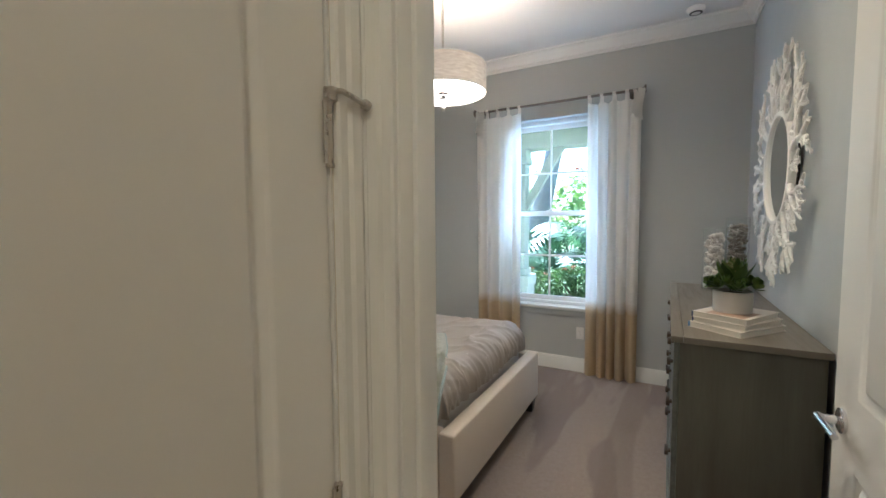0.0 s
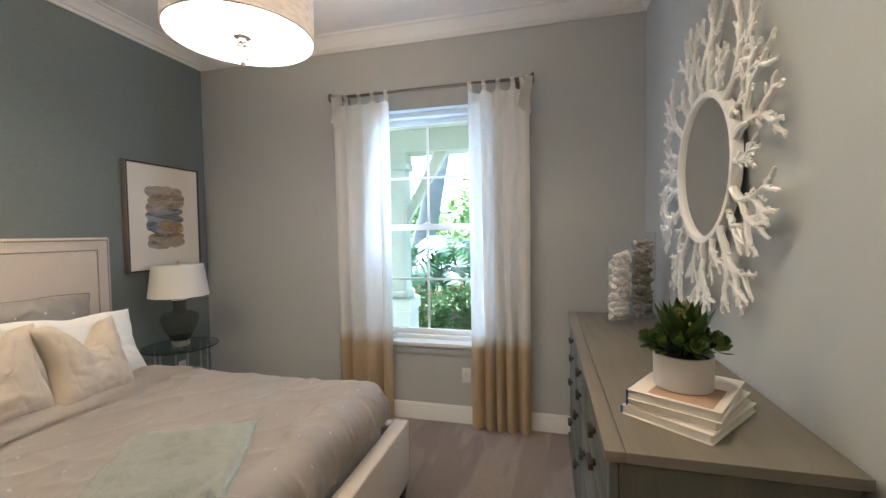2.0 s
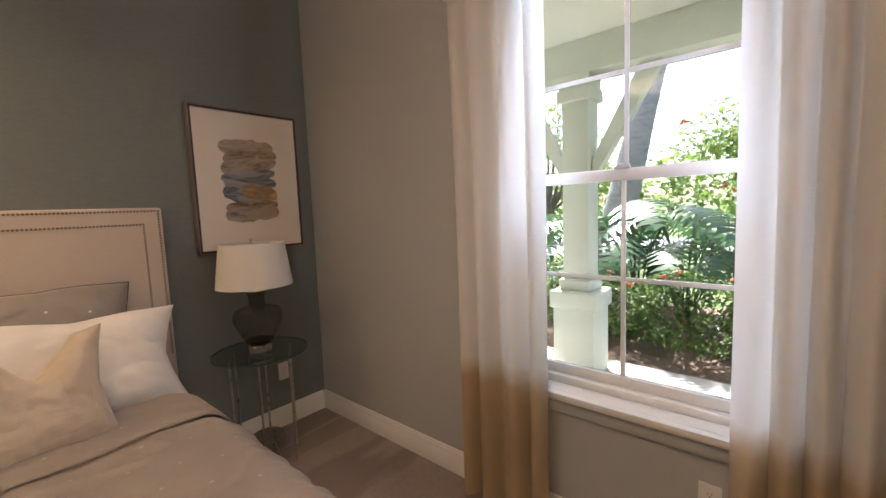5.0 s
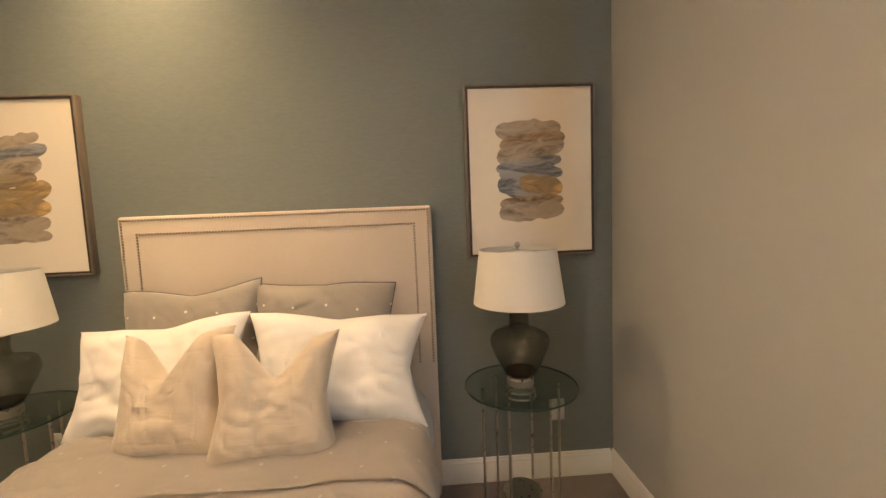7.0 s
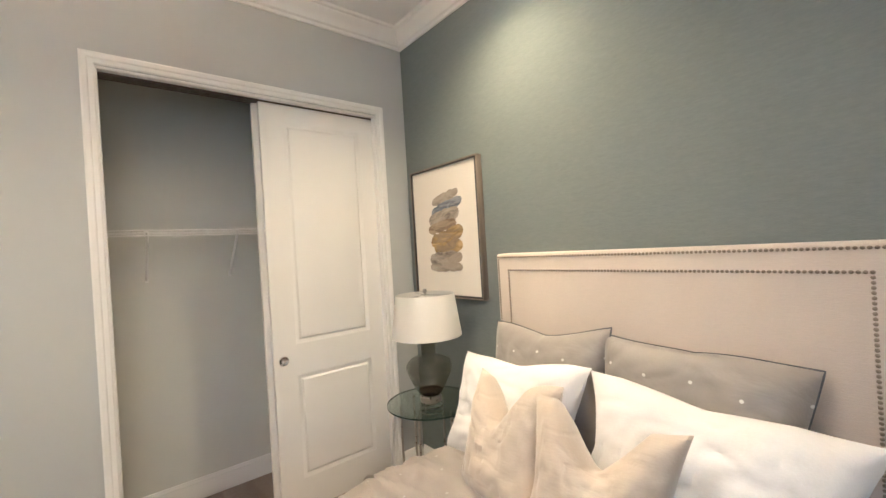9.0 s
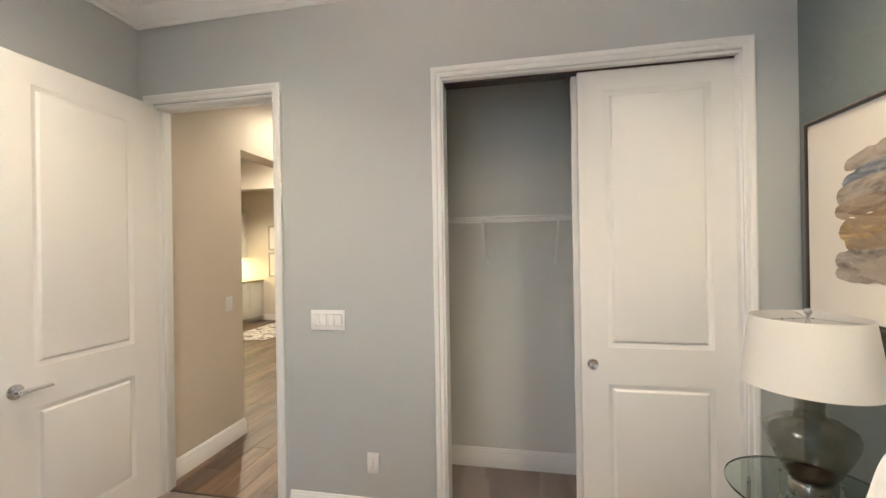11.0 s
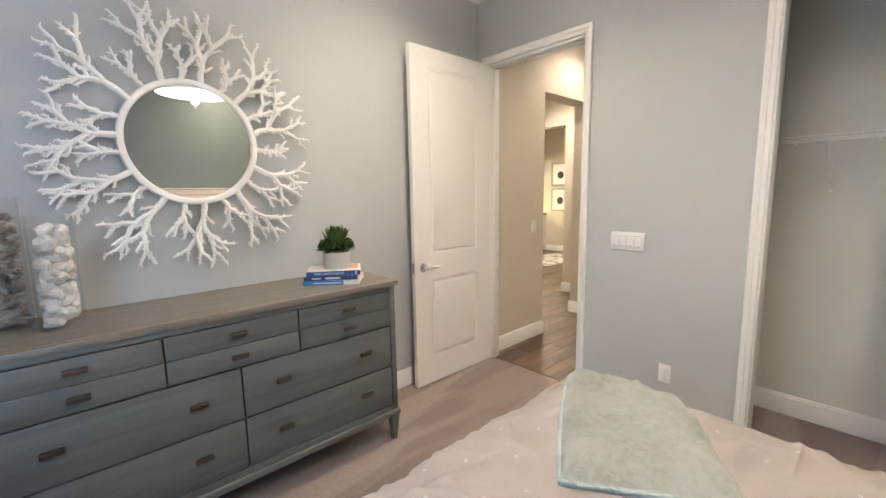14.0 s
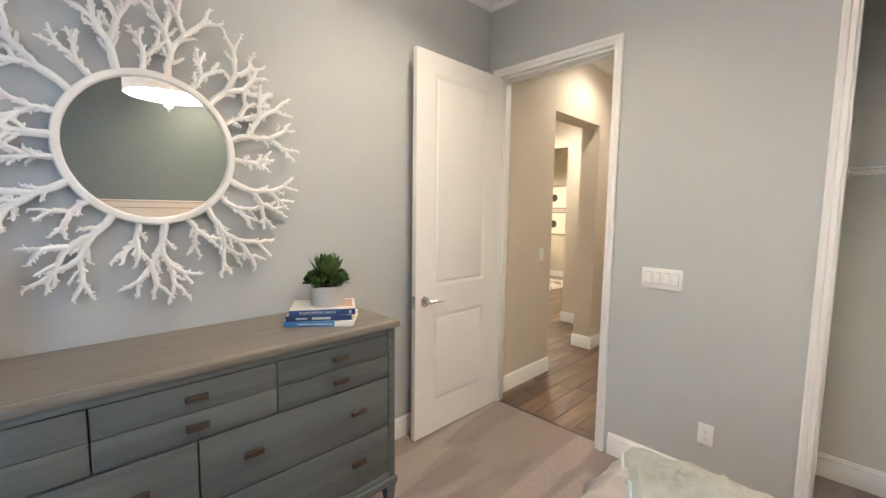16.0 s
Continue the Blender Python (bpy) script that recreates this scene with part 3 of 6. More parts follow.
def wrinkle(x, y, s=1.0):
    """Soft swells, a few sharp creases, and folds drawn towards the foot of the bed."""
    a = noise.noise(Vector((x * 3.4, y * 2.5, 0.3))) * 0.5 + noise.noise(Vector((x * 9 + y * 4, y * 3 - x * 1.5, 1.7))) * 0.35
    ridge = max(0.0, 1 - abs(noise.noise(Vector((x * 2.2 + 0.8 * y, y * 3.7 - 1.1 * x, 4.2)))) * 2.6) ** 2
    crease = max(0.0, 1 - abs(noise.noise(Vector((x * 5.1 - 2.3 * y, y * 1.7 + x * 0.9, 7.7)))) * 4.0) ** 2
    foot = min(1.0, max(0.0, (x + 1.55) / 0.6))
    side = min(1.0, max(0.0, (2.05 - y) / 0.35))
    drawn = max(0.0, 1 - abs(noise.noise(Vector((x * 2.6 + y * 2.1, y * 5.5 - x * 4.6, 2.6)))) * 2.4) ** 2.5
    pulled = max(0.0, 1 - abs(noise.noise(Vector((x * 7.5 + y * 2.0, y * 2.2 - x * 1.2, 5.1)))) * 2.8) ** 2.5
    return s * (0.011 * a + (0.007 + 0.008 * foot) * ridge + 0.011 * crease + 0.016 * foot * drawn + 0.018 * side * pulled)


def drape(x0, x1, y0, y1, top, r, hang, nx, ny, wave, thick, foot=True, sink=0.0):
    """Bedding laid over a block: flat inside x0..x1, y0..y1, rolling over radius r and hanging down."""
    bm = bmesh.new()
    reach = r * math.pi / 2 + hang
    us = [x0 + (x1 - x0 + (reach if foot else 0)) * i / nx for i in range(nx + 1)]
    vs = [y0 - reach + (y1 - y0 + 2 * reach) * j / ny for j in range(ny + 1)]
    grid = []
    for u in us:
        row = []
        for v in vs:
            cx, cy = min(u, x1), min(max(v, y0), y1)
            dx, dy = u - cx, v - cy
            d = math.hypot(dx, dy)
            if d > 1e-6:
                d2 = min(d, reach * 1.12)
                a = min(d2 / r, math.pi / 2)
                out, down = r * math.sin(a), r * (1 - math.cos(a)) + max(0, d2 - r * math.pi / 2)
                fall = min(1.0, d2 / (r * 1.3))
                along = cx * 1.0 + cy * 1.0 + math.atan2(dy, dx) * 0.18
                fold = wave * fall * (0.9 * max(0.0, 1 - 2.6 * abs(noise.noise(Vector((along * 8.5, down * 1.5, 2))))) ** 1.6 + 0.5 * max(0.0, 1 - 2.4 * abs(noise.noise(Vector((along * 19, down * 3 + along * 2, 6))))) ** 1.5 - 0.35)
                out += fold
                p = Vector((cx + dx / d * out, cy + dy / d * out, top - down))
            else:
                p = Vector((u, v, top))
            inner = min(1.0, max(0.0, 1 - d / (r * 1.4)))
            p.z += wrinkle(u, v) * (0.4 + 0.6 * inner) + sink * noise.noise(Vector((u * 1.3, v * 1.3, 9)))
            row.append(bm.verts.new(p))
        grid.append(row)
    for a, b in zip(grid, grid[1:]):
        for j in range(ny):
            bm.faces.new((a[j], b[j], b[j + 1], a[j + 1]))
    bmesh.ops.solidify(bm, geom=bm.faces[:], thickness=thick)
    return bm


duvet = part("duvet", drape(-2.34, -0.90, BY0 + 0.15, BY1 - 0.15, 0.678, 0.14, 0.035, 240, 200, 0.026, 0.012), DUVET)
tagged(duvet, "taupe dotted cotton duvet tucked into the bed", "duvet")
fold = part("folded_edge", drape(-2.30, -1.97, BY0 + 0.15, BY1 - 0.15, 0.689, 0.15, 0.02, 24, 90, 0.006, 0.014, foot=False), DUVET, duvet)
tagged(part("flat_sheet", drape(-2.70, -2.33, BY0 + 0.16, BY1 - 0.16, 0.655, 0.15, 0.03, 20, 70, 0.006, 0.008, foot=False), COTTON), "white cotton sheet below the pillows", "sheet")


# ---- pillows ----
def pillow(name, w, h, t, mat, m, label, category, group, chop=0.0, seed=1.0, piping=None, n=44, tuck=0.14):
    """A stuffed cushion in the xz plane with drawn-out corners; chop presses a dent into its top edge."""
    bm, sides = bmesh.new(), []
    for s in (1, -1):
        rows = []
        for i in range(n + 1):
            row = []
            for j in range(n + 1):
                a, b = 2 * i / n - 1, 2 * j / n - 1
                e = max(0.0, (1 - a ** 4) * (1 - b ** 4)) ** 0.55
                pinch = 1 - tuck * (1 - abs(a * b)) * (max(abs(a), abs(b)) ** 3)
                x, z = a * w / 2 * pinch, b * h / 2 * pinch
                y = s * t / 2 * e
                k = Vector((a * 2.1 + seed, b * 2.1, s * 0.7 + seed))
                fold = max(0.0, 1.0 - 7.0 * abs(noise.noise(Vector((a * 2.2 + b * 1.3 + seed, b * 1.1 - a * 1.6, seed)))))
                y += s * e * (0.008 * noise.noise(k) + 0.005 * noise.noise(k * 2.6) - 0.006 * fold) * t / 0.14
                if chop:
                    off = a - 0.12 * math.sin(seed * 2)
                    dent = max(0.0, 1 - (off * off + 0.012) ** 0.5 / 0.64) * max(0.0, (b + 0.45) / 1.45) ** 1.5
                    z -= chop * dent
                    y *= 1 - 0.75 * dent ** 1.4
                    y += s * 0.10 * t * math.exp(-((abs(off) - 0.42) / 0.2) ** 2) * max(0.0, b) * (1 - b * b)
                    x *= 1 - 0.10 * (1 - b * b) * abs(a)
                sag = 0.012 * math.sin(a * 3 + seed)
                z += sag * (1 if b > 0 else 0.2)
                row.append((x, y, z, abs(a) > 0.999 or abs(b) > 0.999))
            rows.append(row)
        sides.append(rows)
    seam = {}
    grids = []
    for rows in sides:
        g = []
        for i, row in enumerate(rows):
            r = []
            for j, (x, y, z, edge) in enumerate(row):
                if edge:
                    if (i, j) not in seam:
                        seam[i, j] = bm.verts.new((x, 0, z))
                    r.append(seam[i, j])
                else:
                    r.append(bm.verts.new((x, y, z)))
            g.append(r)
        grids.append(g)
    for g in grids:
        for i in range(n):
            for j in range(n):
                bm.faces.new((g[i][j], g[i + 1][j], g[i + 1][j + 1], g[i][j + 1]))
    ob = part(name, bm, mat)
    ob.matrix_basis = m
    if piping:
        rim = [(i, 0) for i in range(n)] + [(n, j) for j in range(n)] + [(i, n) for i in range(n, 0, -1)] + [(0, j) for j in range(n, 0, -1)]
        line = [Vector((sides[0][i][j][0], 0, sides[0][i][j][2])) for i, j in rim + rim[:1]]
        part("piping", tube(line, 0.0032, 6, cap=False), piping, ob, "dark grey corded edge")
    return tagged(ob, label, category, group)


PIPING = woven("charcoal_piping", (0.10, 0.105, 0.115), 300, 0.4, 0.05)
SHAM = duveting("grey_dotted_sham", True, 0.50, False)
# x axis of a pillow runs along the bed's width
for yc, turn, seed in ((2.495, 92, 1.0), (1.925, 87, 4.0)):
    pillow("pillow", 0.63, 0.48, 0.16, SHAM, pose(-2.69, yc, 0.915, 0, 0, turn) @ pose(0, 0, 0, -13, 3 if seed < 2 else -4, 0), "grey dotted cotton sham leaning on the headboard", "pillow", "grey pillows", 0.0, seed, PIPING)
for yc, turn, seed in ((2.585, 94, 2.0), (1.885, 85, 7.0)):
    pillow("pillow", 0.73, 0.46, 0.20, COTTON, pose(-2.50, yc, 0.83, 0, 0, turn) @ pose(0, 0, 0, -24, 4 if seed < 3 else -5, 0), "plump white cotton pillow on the bed", "pillow", "white pillows", 0.03, seed, tuck=0.11)
for yc, turn, seed in ((2.435, 99, 3.0), (2.075, 82, 5.5)):
    pillow("cushion", 0.425, 0.432, 0.165, BEIGELINEN, pose(-2.225 if seed < 4 else -2.28, yc, 0.842, 0, 0, turn) @ pose(0, 0, 0, -20, 2 if seed < 4 else -4, 0), "beige textured square cushion with a chopped top", "cushion", "beige cushions", 0.155, seed, tuck=0.13)

# ---- throw blanket ----
THROW = piled("sage_mohair", (0.56, 0.575, 0.47), (0.72, 0.735, 0.65))


def throw_surface(a, b):
    """a runs from the inner end (0) over the side of the bed (1), b across the blanket."""
    inner = Vector((-1.15, 2.335)) * (1 - b) + Vector((-1.52, 2.10)) * b
    outer = Vector((-0.655, 1.40)) * (1 - b) + Vector((-1.03, 1.36)) * b
    p = inner.lerp(outer, a)
    p.x += 0.02 * math.sin(a * 5 + b * 2) * (1 - b)
    r, cx, cy = 0.165, min(p.x, -0.90), max(p.y, BY0 + 0.15)
    dx, dy = p.x - cx, p.y - cy
    d = math.hypot(dx, dy)
    puff = 0.030 + 0.007 * noise.noise(Vector((a * 7, b * 5, 0))) + 0.010 * max(0.0, 1 - 2.2 * abs(noise.noise(Vector((a * 3 + b, b * 2.5 - a, 5)))))
    rim = min(1.0, min(b, 1 - b) / 0.07, a / 0.05)
    puff *= 0.45 + 0.55 * math.sin(rim * math.pi / 2)
    if d < 1e-6:
        return Vector((p.x, p.y, 0.672 + puff + wrinkle(p.x, p.y)))
    t = min(d / r, math.pi / 2)
    out, down = r * math.sin(t), r * (1 - math.cos(t)) + max(0.0, d - r * math.pi / 2)
    out += 0.012 * math.sin(b * 13 + 1.5) * min(1.0, d / 0.3) + 0.012
    return Vector((cx + dx / d * out, cy + dy / d * out, 0.672 + puff * max(0.3, math.cos(t)) - down))


bm, grid = bmesh.new(), []
for i in range(81):
    grid.append([bm.verts.new(throw_surface(i / 80, j / 40)) for j in range(41)])
for a, b in zip(grid, grid[1:]):
    for j in range(40):
        bm.faces.new((a[j], b[j], b[j + 1], a[j + 1]))
bmesh.ops.solidify(bm, geom=bm.faces[:], thickness=-0.026)
throw = tagged(part("throw_blanket", bm, THROW), "folded sage green mohair throw with fringe on the bed", "blanket")
bm = bmesh.new()
rnd = random.Random(5)
for k in range(70):
    b = (k + rnd.random() * 0.7) / 70
    p = throw_surface(1.0, b)
    q = p + Vector((rnd.uniform(-0.012, 0.012), rnd.uniform(-0.02, 0.004), -rnd.uniform(0.05, 0.085)))
    tube([p + Vector((0, 0, 0.004)), p.lerp(q, 0.5) + Vector((rnd.uniform(-0.006, 0.006), 0, 0)), q], [0.0028, 0.0024, 0.0016], 5, bm)
tagged(part("fringe", bm, THROW, throw), kind="stuff")
line = [throw_surface(0.0, 1 - j / 20) for j in range(20)] + [throw_surface(i / 40, 0.0) for i in range(41)]
for drop in (0.003, 0.016):
    part("fold_edge", tube([p - Vector((0, 0, drop)) for p in line], 0.0075, 8), piled("blue_green_pile", (0.30, 0.38, 0.38), (0.48, 0.56, 0.54)), throw, "blue-green piled edge of a fold")

# ---- dresser ----
# browner than the fronts: warm light on the sides is put into colour
DRESSERSIDE = timber("warm_lit_oak", (0.088, 0.084, 0.066), (0.132, 0.126, 0.102), 14, "z", 0.42, 0.09, 0.0, 0.04)
dresser = thing("dresser", (0, 0, 0), "wide grey-stained oak dresser with bronze pulls", "dresser")
FX, FY0, FY1, FZ = 0.19, 1.905, 3.56, 0.961
part("top", box(bmesh.new(), FX + 0.0335, 0.69, FY0 - 0.02, FY1 + 0.02, FZ - 0.026, FZ, 0.0012, 1), DRESSERTOP, dresser, "smooth grey-brown top")
part("top_edging", box(bmesh.new(), FX - 0.012, FX + 0.032, FY0 - 0.02, FY1 + 0.02, FZ - 0.026, FZ, 0.002), DRESSERTOP, dresser, "grey-brown edging board")
for y0 in (FY0, FY1 - 0.022):
    part("side_panel", boxes((FX + 0.021, 0.68, y0, y0 + 0.022, 0.19, FZ - 0.027), bevel=0.002), DRESSERSIDE, dresser, "oak side with warm light put into its olive-brown colour")
part("carcass", boxes((0.665, 0.68, FY0 + 0.023, FY1 - 0.023, 0.19, FZ - 0.027),
     (FX + 0.03, 0.664, FY0 + 0.023, FY1 - 0.023, 0.19, 0.21), (FX + 0.045, FX + 0.06, FY0 + 0.023, FY1 - 0.023, 0.211, FZ - 0.03), bevel=0.002), DRESSERWOOD, dresser)
part("face_frame", boxes((FX, FX + 0.02, FY0, FY0 + 0.034, 0.19, FZ - 0.027), (FX, FX + 0.02, FY1 - 0.034, FY1, 0.19, FZ - 0.027),
     (FX, FX + 0.02, FY0 + 0.034, FY1 - 0.034, FZ - 0.053, FZ - 0.027), (FX, FX + 0.02, FY0 + 0.034, FY1 - 0.034, 0.19, 0.222), bevel=0.002), DRESSERWOOD, dresser)
part("plinth_moulding", box(bmesh.new(), FX - 0.012, 0.685, FY0 - 0.012, FY1 + 0.012, 0.155, 0.19, 0.007, 3), DRESSERWOOD, dresser)
for x in (FX + 0.02, 0.65):
    for y in (FY0 + 0.022, FY1 - 0.022):
        bm = box(bmesh.new(), x - 0.027, x + 0.027, y - 0.027, y + 0.027, 0.0, 0.156)
        for v in bm.verts:
            if v.co.z < 0.05:
                v.co.x, v.co.y = x + (v.co.x - x) * 0.55, y + (v.co.y - y) * 0.55
        bmesh.ops.bevel(bm, geom=bm.edges[:], offset=0.003, segments=1, affect="EDGES")
        part("leg", bm, DRESSERWOOD, dresser)


PULLBRONZE = metal("brushed_bronze", (0.135, 0.105, 0.085), 0.40)


def drawer(y0, y1, z0, z1, groove):
    g = 0.003
    dims = [(FX + 0.002, FX + 0.022, y0 + g, y1 - g, z0 + g, z1 - g)]
    if groove:
        zm = (z0 + z1) / 2
        dims = [(FX + 0.002, FX + 0.022, y0 + g, y1 - g, z0 + g, zm - 0.0012), (FX + 0.002, FX + 0.022, y0 + g, y1 - g, zm + 0.0012, z1 - g)]
    front = part("drawer_front", boxes(*dims, bevel=0.0018), DRESSERWOOD, dresser)
    w = y1 - y0
    spots = [((y0 + y1) / 2, z0 + (z1 - z0) * k) for k in (0.27, 0.76)] if groove else [(y0 + w * k, (z0 + z1) / 2 + 0.01) for k in (0.22, 0.78)]
    for y, z in spots:
        bm = box(bmesh.new(), FX - 0.024, FX - 0.008, y - 0.034, y + 0.034, z - 0.011, z + 0.011, 0.0035)
        box(bm, FX - 0.012, FX + 0.003, y - 0.012, y + 0.012, z - 0.006, z + 0.006, 0.002)
        part("pull", bm, PULLBRONZE, front, "small brushed bronze bar pull")


ya, yb, yc_, yd = FY0 + 0.034, 2.465, 3.008, FY1 - 0.034
for y0, y1 in ((ya, yb), (yb, yc_), (yc_, yd)):
    drawer(y0, y1, 0.702, 0.906, True)
for z0, z1 in ((0.461, 0.700), (0.224, 0.459)):
    for y0, y1 in ((ya, 2.736), (2.736, yd)):
        drawer(y0, y1, z0, z1, False)

# ---- bedside tables and lamps ----
SMOKE = clear_sheet("smoked_glass", (0.81, 0.81, 0.78), 1.2, True)
THICKGLASS = painted("brown_thick_glass", (0.035, 0.022, 0.018), 0.12, 0.0, 0.1)
CRYSTAL = glassy("cut_crystal")
GLASSRIM = painted("green_glass_edge", (0.03, 0.055, 0.05), 0.15, 0.0, 0.05)
GREENEDGE = clear_sheet("table_glass", (0.80, 0.86, 0.83))


def bedside_table(y):
    t = thing("bedside_table", (-2.645, y, 0), "round glass bedside table on thin nickel legs", "table", "bedside tables")
    part("glass_top", lathe([(0, 0.64), (0.245, 0.64), (0.25, 0.643), (0.25, 0.647), (0.245, 0.65), (0, 0.65)], 64), GREENEDGE, t, "clear round glass top")
    part("glass_edge", lathe([(0.2504, 0.6405), (0.2512, 0.645), (0.2504, 0.6495), (0.2495, 0.645)], 64, closed=True), GLASSRIM, t, "dark green polished edge")
    for k in range(6):
        a = math.pi / 6 + k * math.pi / 3
        r = 0.175
        part("leg", tube([(r * math.cos(a), r * math.sin(a), 0), (r * math.cos(a), r * math.sin(a), 0.638)], 0.006, 10), NICKEL, t)
    for r, z in ((0.062, 0.625), (0.066, 0.600)):
        part("ring", tube([(r * math.cos(2 * math.pi * i / 40), r * math.sin(2 * math.pi * i / 40), z) for i in range(41)], 0.005, 8, cap=False), NICKEL, t)
    part("lower_shelf", lathe([(0, 0.13), (0.086, 0.13), (0.090, 0.133), (0.090, 0.141), (0.086, 0.144), (0, 0.144)], 48), NICKEL, t, "small round metal lower shelf")
    for k in range(3):
        a = 0.4 + k * 2 * math.pi / 3
        part("foot", tube([(0.03 * math.cos(a), 0.03 * math.sin(a), 0.13), (0.10 * math.cos(a), 0.10 * math.sin(a), 0.003)], 0.0045, 8), NICKEL, t)
        part("strut", tube([(0.062 * math.cos(a), 0.062 * math.sin(a), 0.600), (0.062 * math.cos(a), 0.062 * math.sin(a), 0.639)], 0.003, 8), NICKEL, t)
    return t


def table_lamp(y, seed):
    t = thing("table_lamp", (-2.645, y, 0.651), "smoked glass urn table lamp with white drum shade", "lamp", "bedside lamps")
    part("base", lathe([(0, 0), (0.058, 0), (0.06, 0.004), (0.06, 0.032), (0.056, 0.036), (0, 0.036)], 40), NICKEL, t, "brushed nickel base")
    prof = [(0.056, 0.037), (0.066, 0.048), (0.082, 0.078), (0.101, 0.115), (0.119, 0.152), (0.129, 0.186), (0.130, 0.206), (0.122, 0.226), (0.104, 0.241), (0.074, 0.250), (0.052, 0.256), (0.044, 0.266), (0.043, 0.30), (0.046, 0.328), (0.049, 0.342)]
    rings = []
    for (r0, z0), (r1, z1) in zip(prof, prof[1:]):
        rings += [(r0 + (r1 - r0) * k / 3, z0 + (z1 - z0) * k / 3) for k in range(3)]
    rings.append(prof[-1])
    bm = lathe(rings + [(r - 0.004, z) for r, z in rings[::-1]], 56, closed=True)
    for v in bm.verts:
        a = math.atan2(v.co.y, v.co.x)
        shoulder = math.exp(-((v.co.z - 0.225) / 0.03) ** 2)
        k = 1 + 0.035 * noise.noise(Vector((v.co.x * 30, v.co.y * 30, v.co.z * 26 + seed))) + 0.022 * shoulder * math.sin(a * 11 + seed + 1.5 * math.sin(a * 3))
        v.co.x, v.co.y = v.co.x * k, v.co.y * k
        v.co.z += 0.004 * shoulder * math.sin(a * 9 + seed)
    part("body", bm, SMOKE, t, "dimpled smoked glass urn")
    part("neck_seam", lathe([(0.0445, 0.262), (0.0475, 0.266), (0.0445, 0.270)], 40, closed=True), SMOKE, t)
    part("thick_bottom", lathe([(0, 0.038), (0.045, 0.038), (0.062, 0.052), (0.068, 0.066), (0.05, 0.060), (0, 0.058)], 40), THICKGLASS, t, "dark thick glass bottom")
    part("cap", lathe([(0, 0.343), (0.05, 0.343), (0.05, 0.35), (0.03, 0.357), (0.011, 0.362), (0.011, 0.42), (0.016, 0.422), (0.016, 0.46), (0, 0.462)], 28), NICKEL, t)
    bm = lathe([(0.200, 0.375), (0.168, 0.612), (0.1655, 0.612), (0.1975, 0.375)], 56, closed=True)
    part("shade", bm, SHADE, t, "white tapered linen shade")
    part("harp", tube([(0, 0.03 * math.sin(k * math.pi / 10) + 0, 0.46 + 0.15 * k / 10) for k in range(11)], 0.002, 6, tube([(0, -0.03 * math.sin(k * math.pi / 10), 0.46 + 0.15 * k / 10) for k in range(11)], 0.002, 6)), NICKEL, t)
    bm = bmesh.new()
    for k in range(3):
        a = k * 2 * math.pi / 3 + seed
        tube([(0, 0, 0.608), (0.166 * math.cos(a), 0.166 * math.sin(a), 0.604)], 0.002, 6, bm)
    part("spider", bm, NICKEL, t)
    part("finial", lathe([(0, 0.608), (0.006, 0.609), (0.006, 0.618), (0.012, 0.625), (0.013, 0.632), (0.009, 0.64), (0, 0.643)], 20), NICKEL, t)
    part("cord", tube([(-0.05, 0, 0.012), (-0.09, 0.01, 0.004), (-0.17, 0.03, 0.004), (-0.225, 0.04, 0.004), (-0.255, 0.05, -0.05), (-0.262, 0.06, -0.2), (-0.268, 0.07, -0.31)], 0.0025, 6), GLASS, t)
    return t


for y, s in ((3.365, 1.0), (1.15, 2.3)):
    bedside_table(y)
    table_lamp(y, s)

# ---- pendant ----
PX, PY = -1.15, 2.335
pend = thing("pendant_lamp", (PX, PY, 2.272), "cream linen drum pendant with frosted diffuser", "lamp")
dm = Mat("lit_drum_linen", (0.72, 0.60, 0.46), 0.9)
slub = dm.noise(90, 3, dm.at((0.2, 0.2, 1.0)))
dcol = dm.ramp(slub, (0.3, (0.60, 0.47, 0.34)), (0.7, (0.78, 0.66, 0.52)))
dm.colour(dcol)
dm.put(dm.b.inputs["Emission Color"], dcol)
dm.set("Emission Strength", 0.04)
part("shade", lathe([(0.28, 0), (0.28, 0.175), (0.276, 0.175), (0.276, 0)], 72, closed=True), dm.m, pend, "glowing cream linen drum")
for z in (0.0, 0.171):
    part("rim", lathe([(0.281, z), (0.283, z + 0.002), (0.281, z + 0.006), (0.275, z + 0.006), (0.275, z)], 72, closed=True), SHADE, pend)
part("diffuser", lathe([(0, 0.012), (0.2, 0.012), (0.274, 0.016), (0.274, 0.02), (0, 0.02)], 64), glowing("lit_frosted_glass", (1.0, 0.80, 0.58), 1.7), pend, "lit frosted glass diffuser")
part("finial", lathe([(0, 0.012), (0.042, 0.012), (0.042, 0.004), (0.015, 0.0), (0.015, -0.015), (0.032, -0.030), (0.035, -0.052), (0.026, -0.076), (0.010, -0.088), (0.010, -0.098), (0, -0.104)], 10), CRYSTAL, pend, "cut glass finial")
part("finial_tip", lathe([(0, -0.088), (0.0105, -0.088), (0.0115, -0.098), (0.007, -0.108), (0, -0.110)], 20), NICKEL, pend)
part("finial_collar", lathe([(0, 0.0), (0.014, 0.0), (0.0145, -0.012), (0, -0.013)], 20), NICKEL, pend)
part("finial_cap", lathe([(0, 0.014), (0.036, 0.011), (0.036, 0.005), (0.013, 0.0), (0, 0.0)], 28), NICKEL, pend)
part("stem", tube([(0, 0, 0.02), (0, 0, 0.769)], 0.008, 12), NICKEL, pend, "nickel stem")
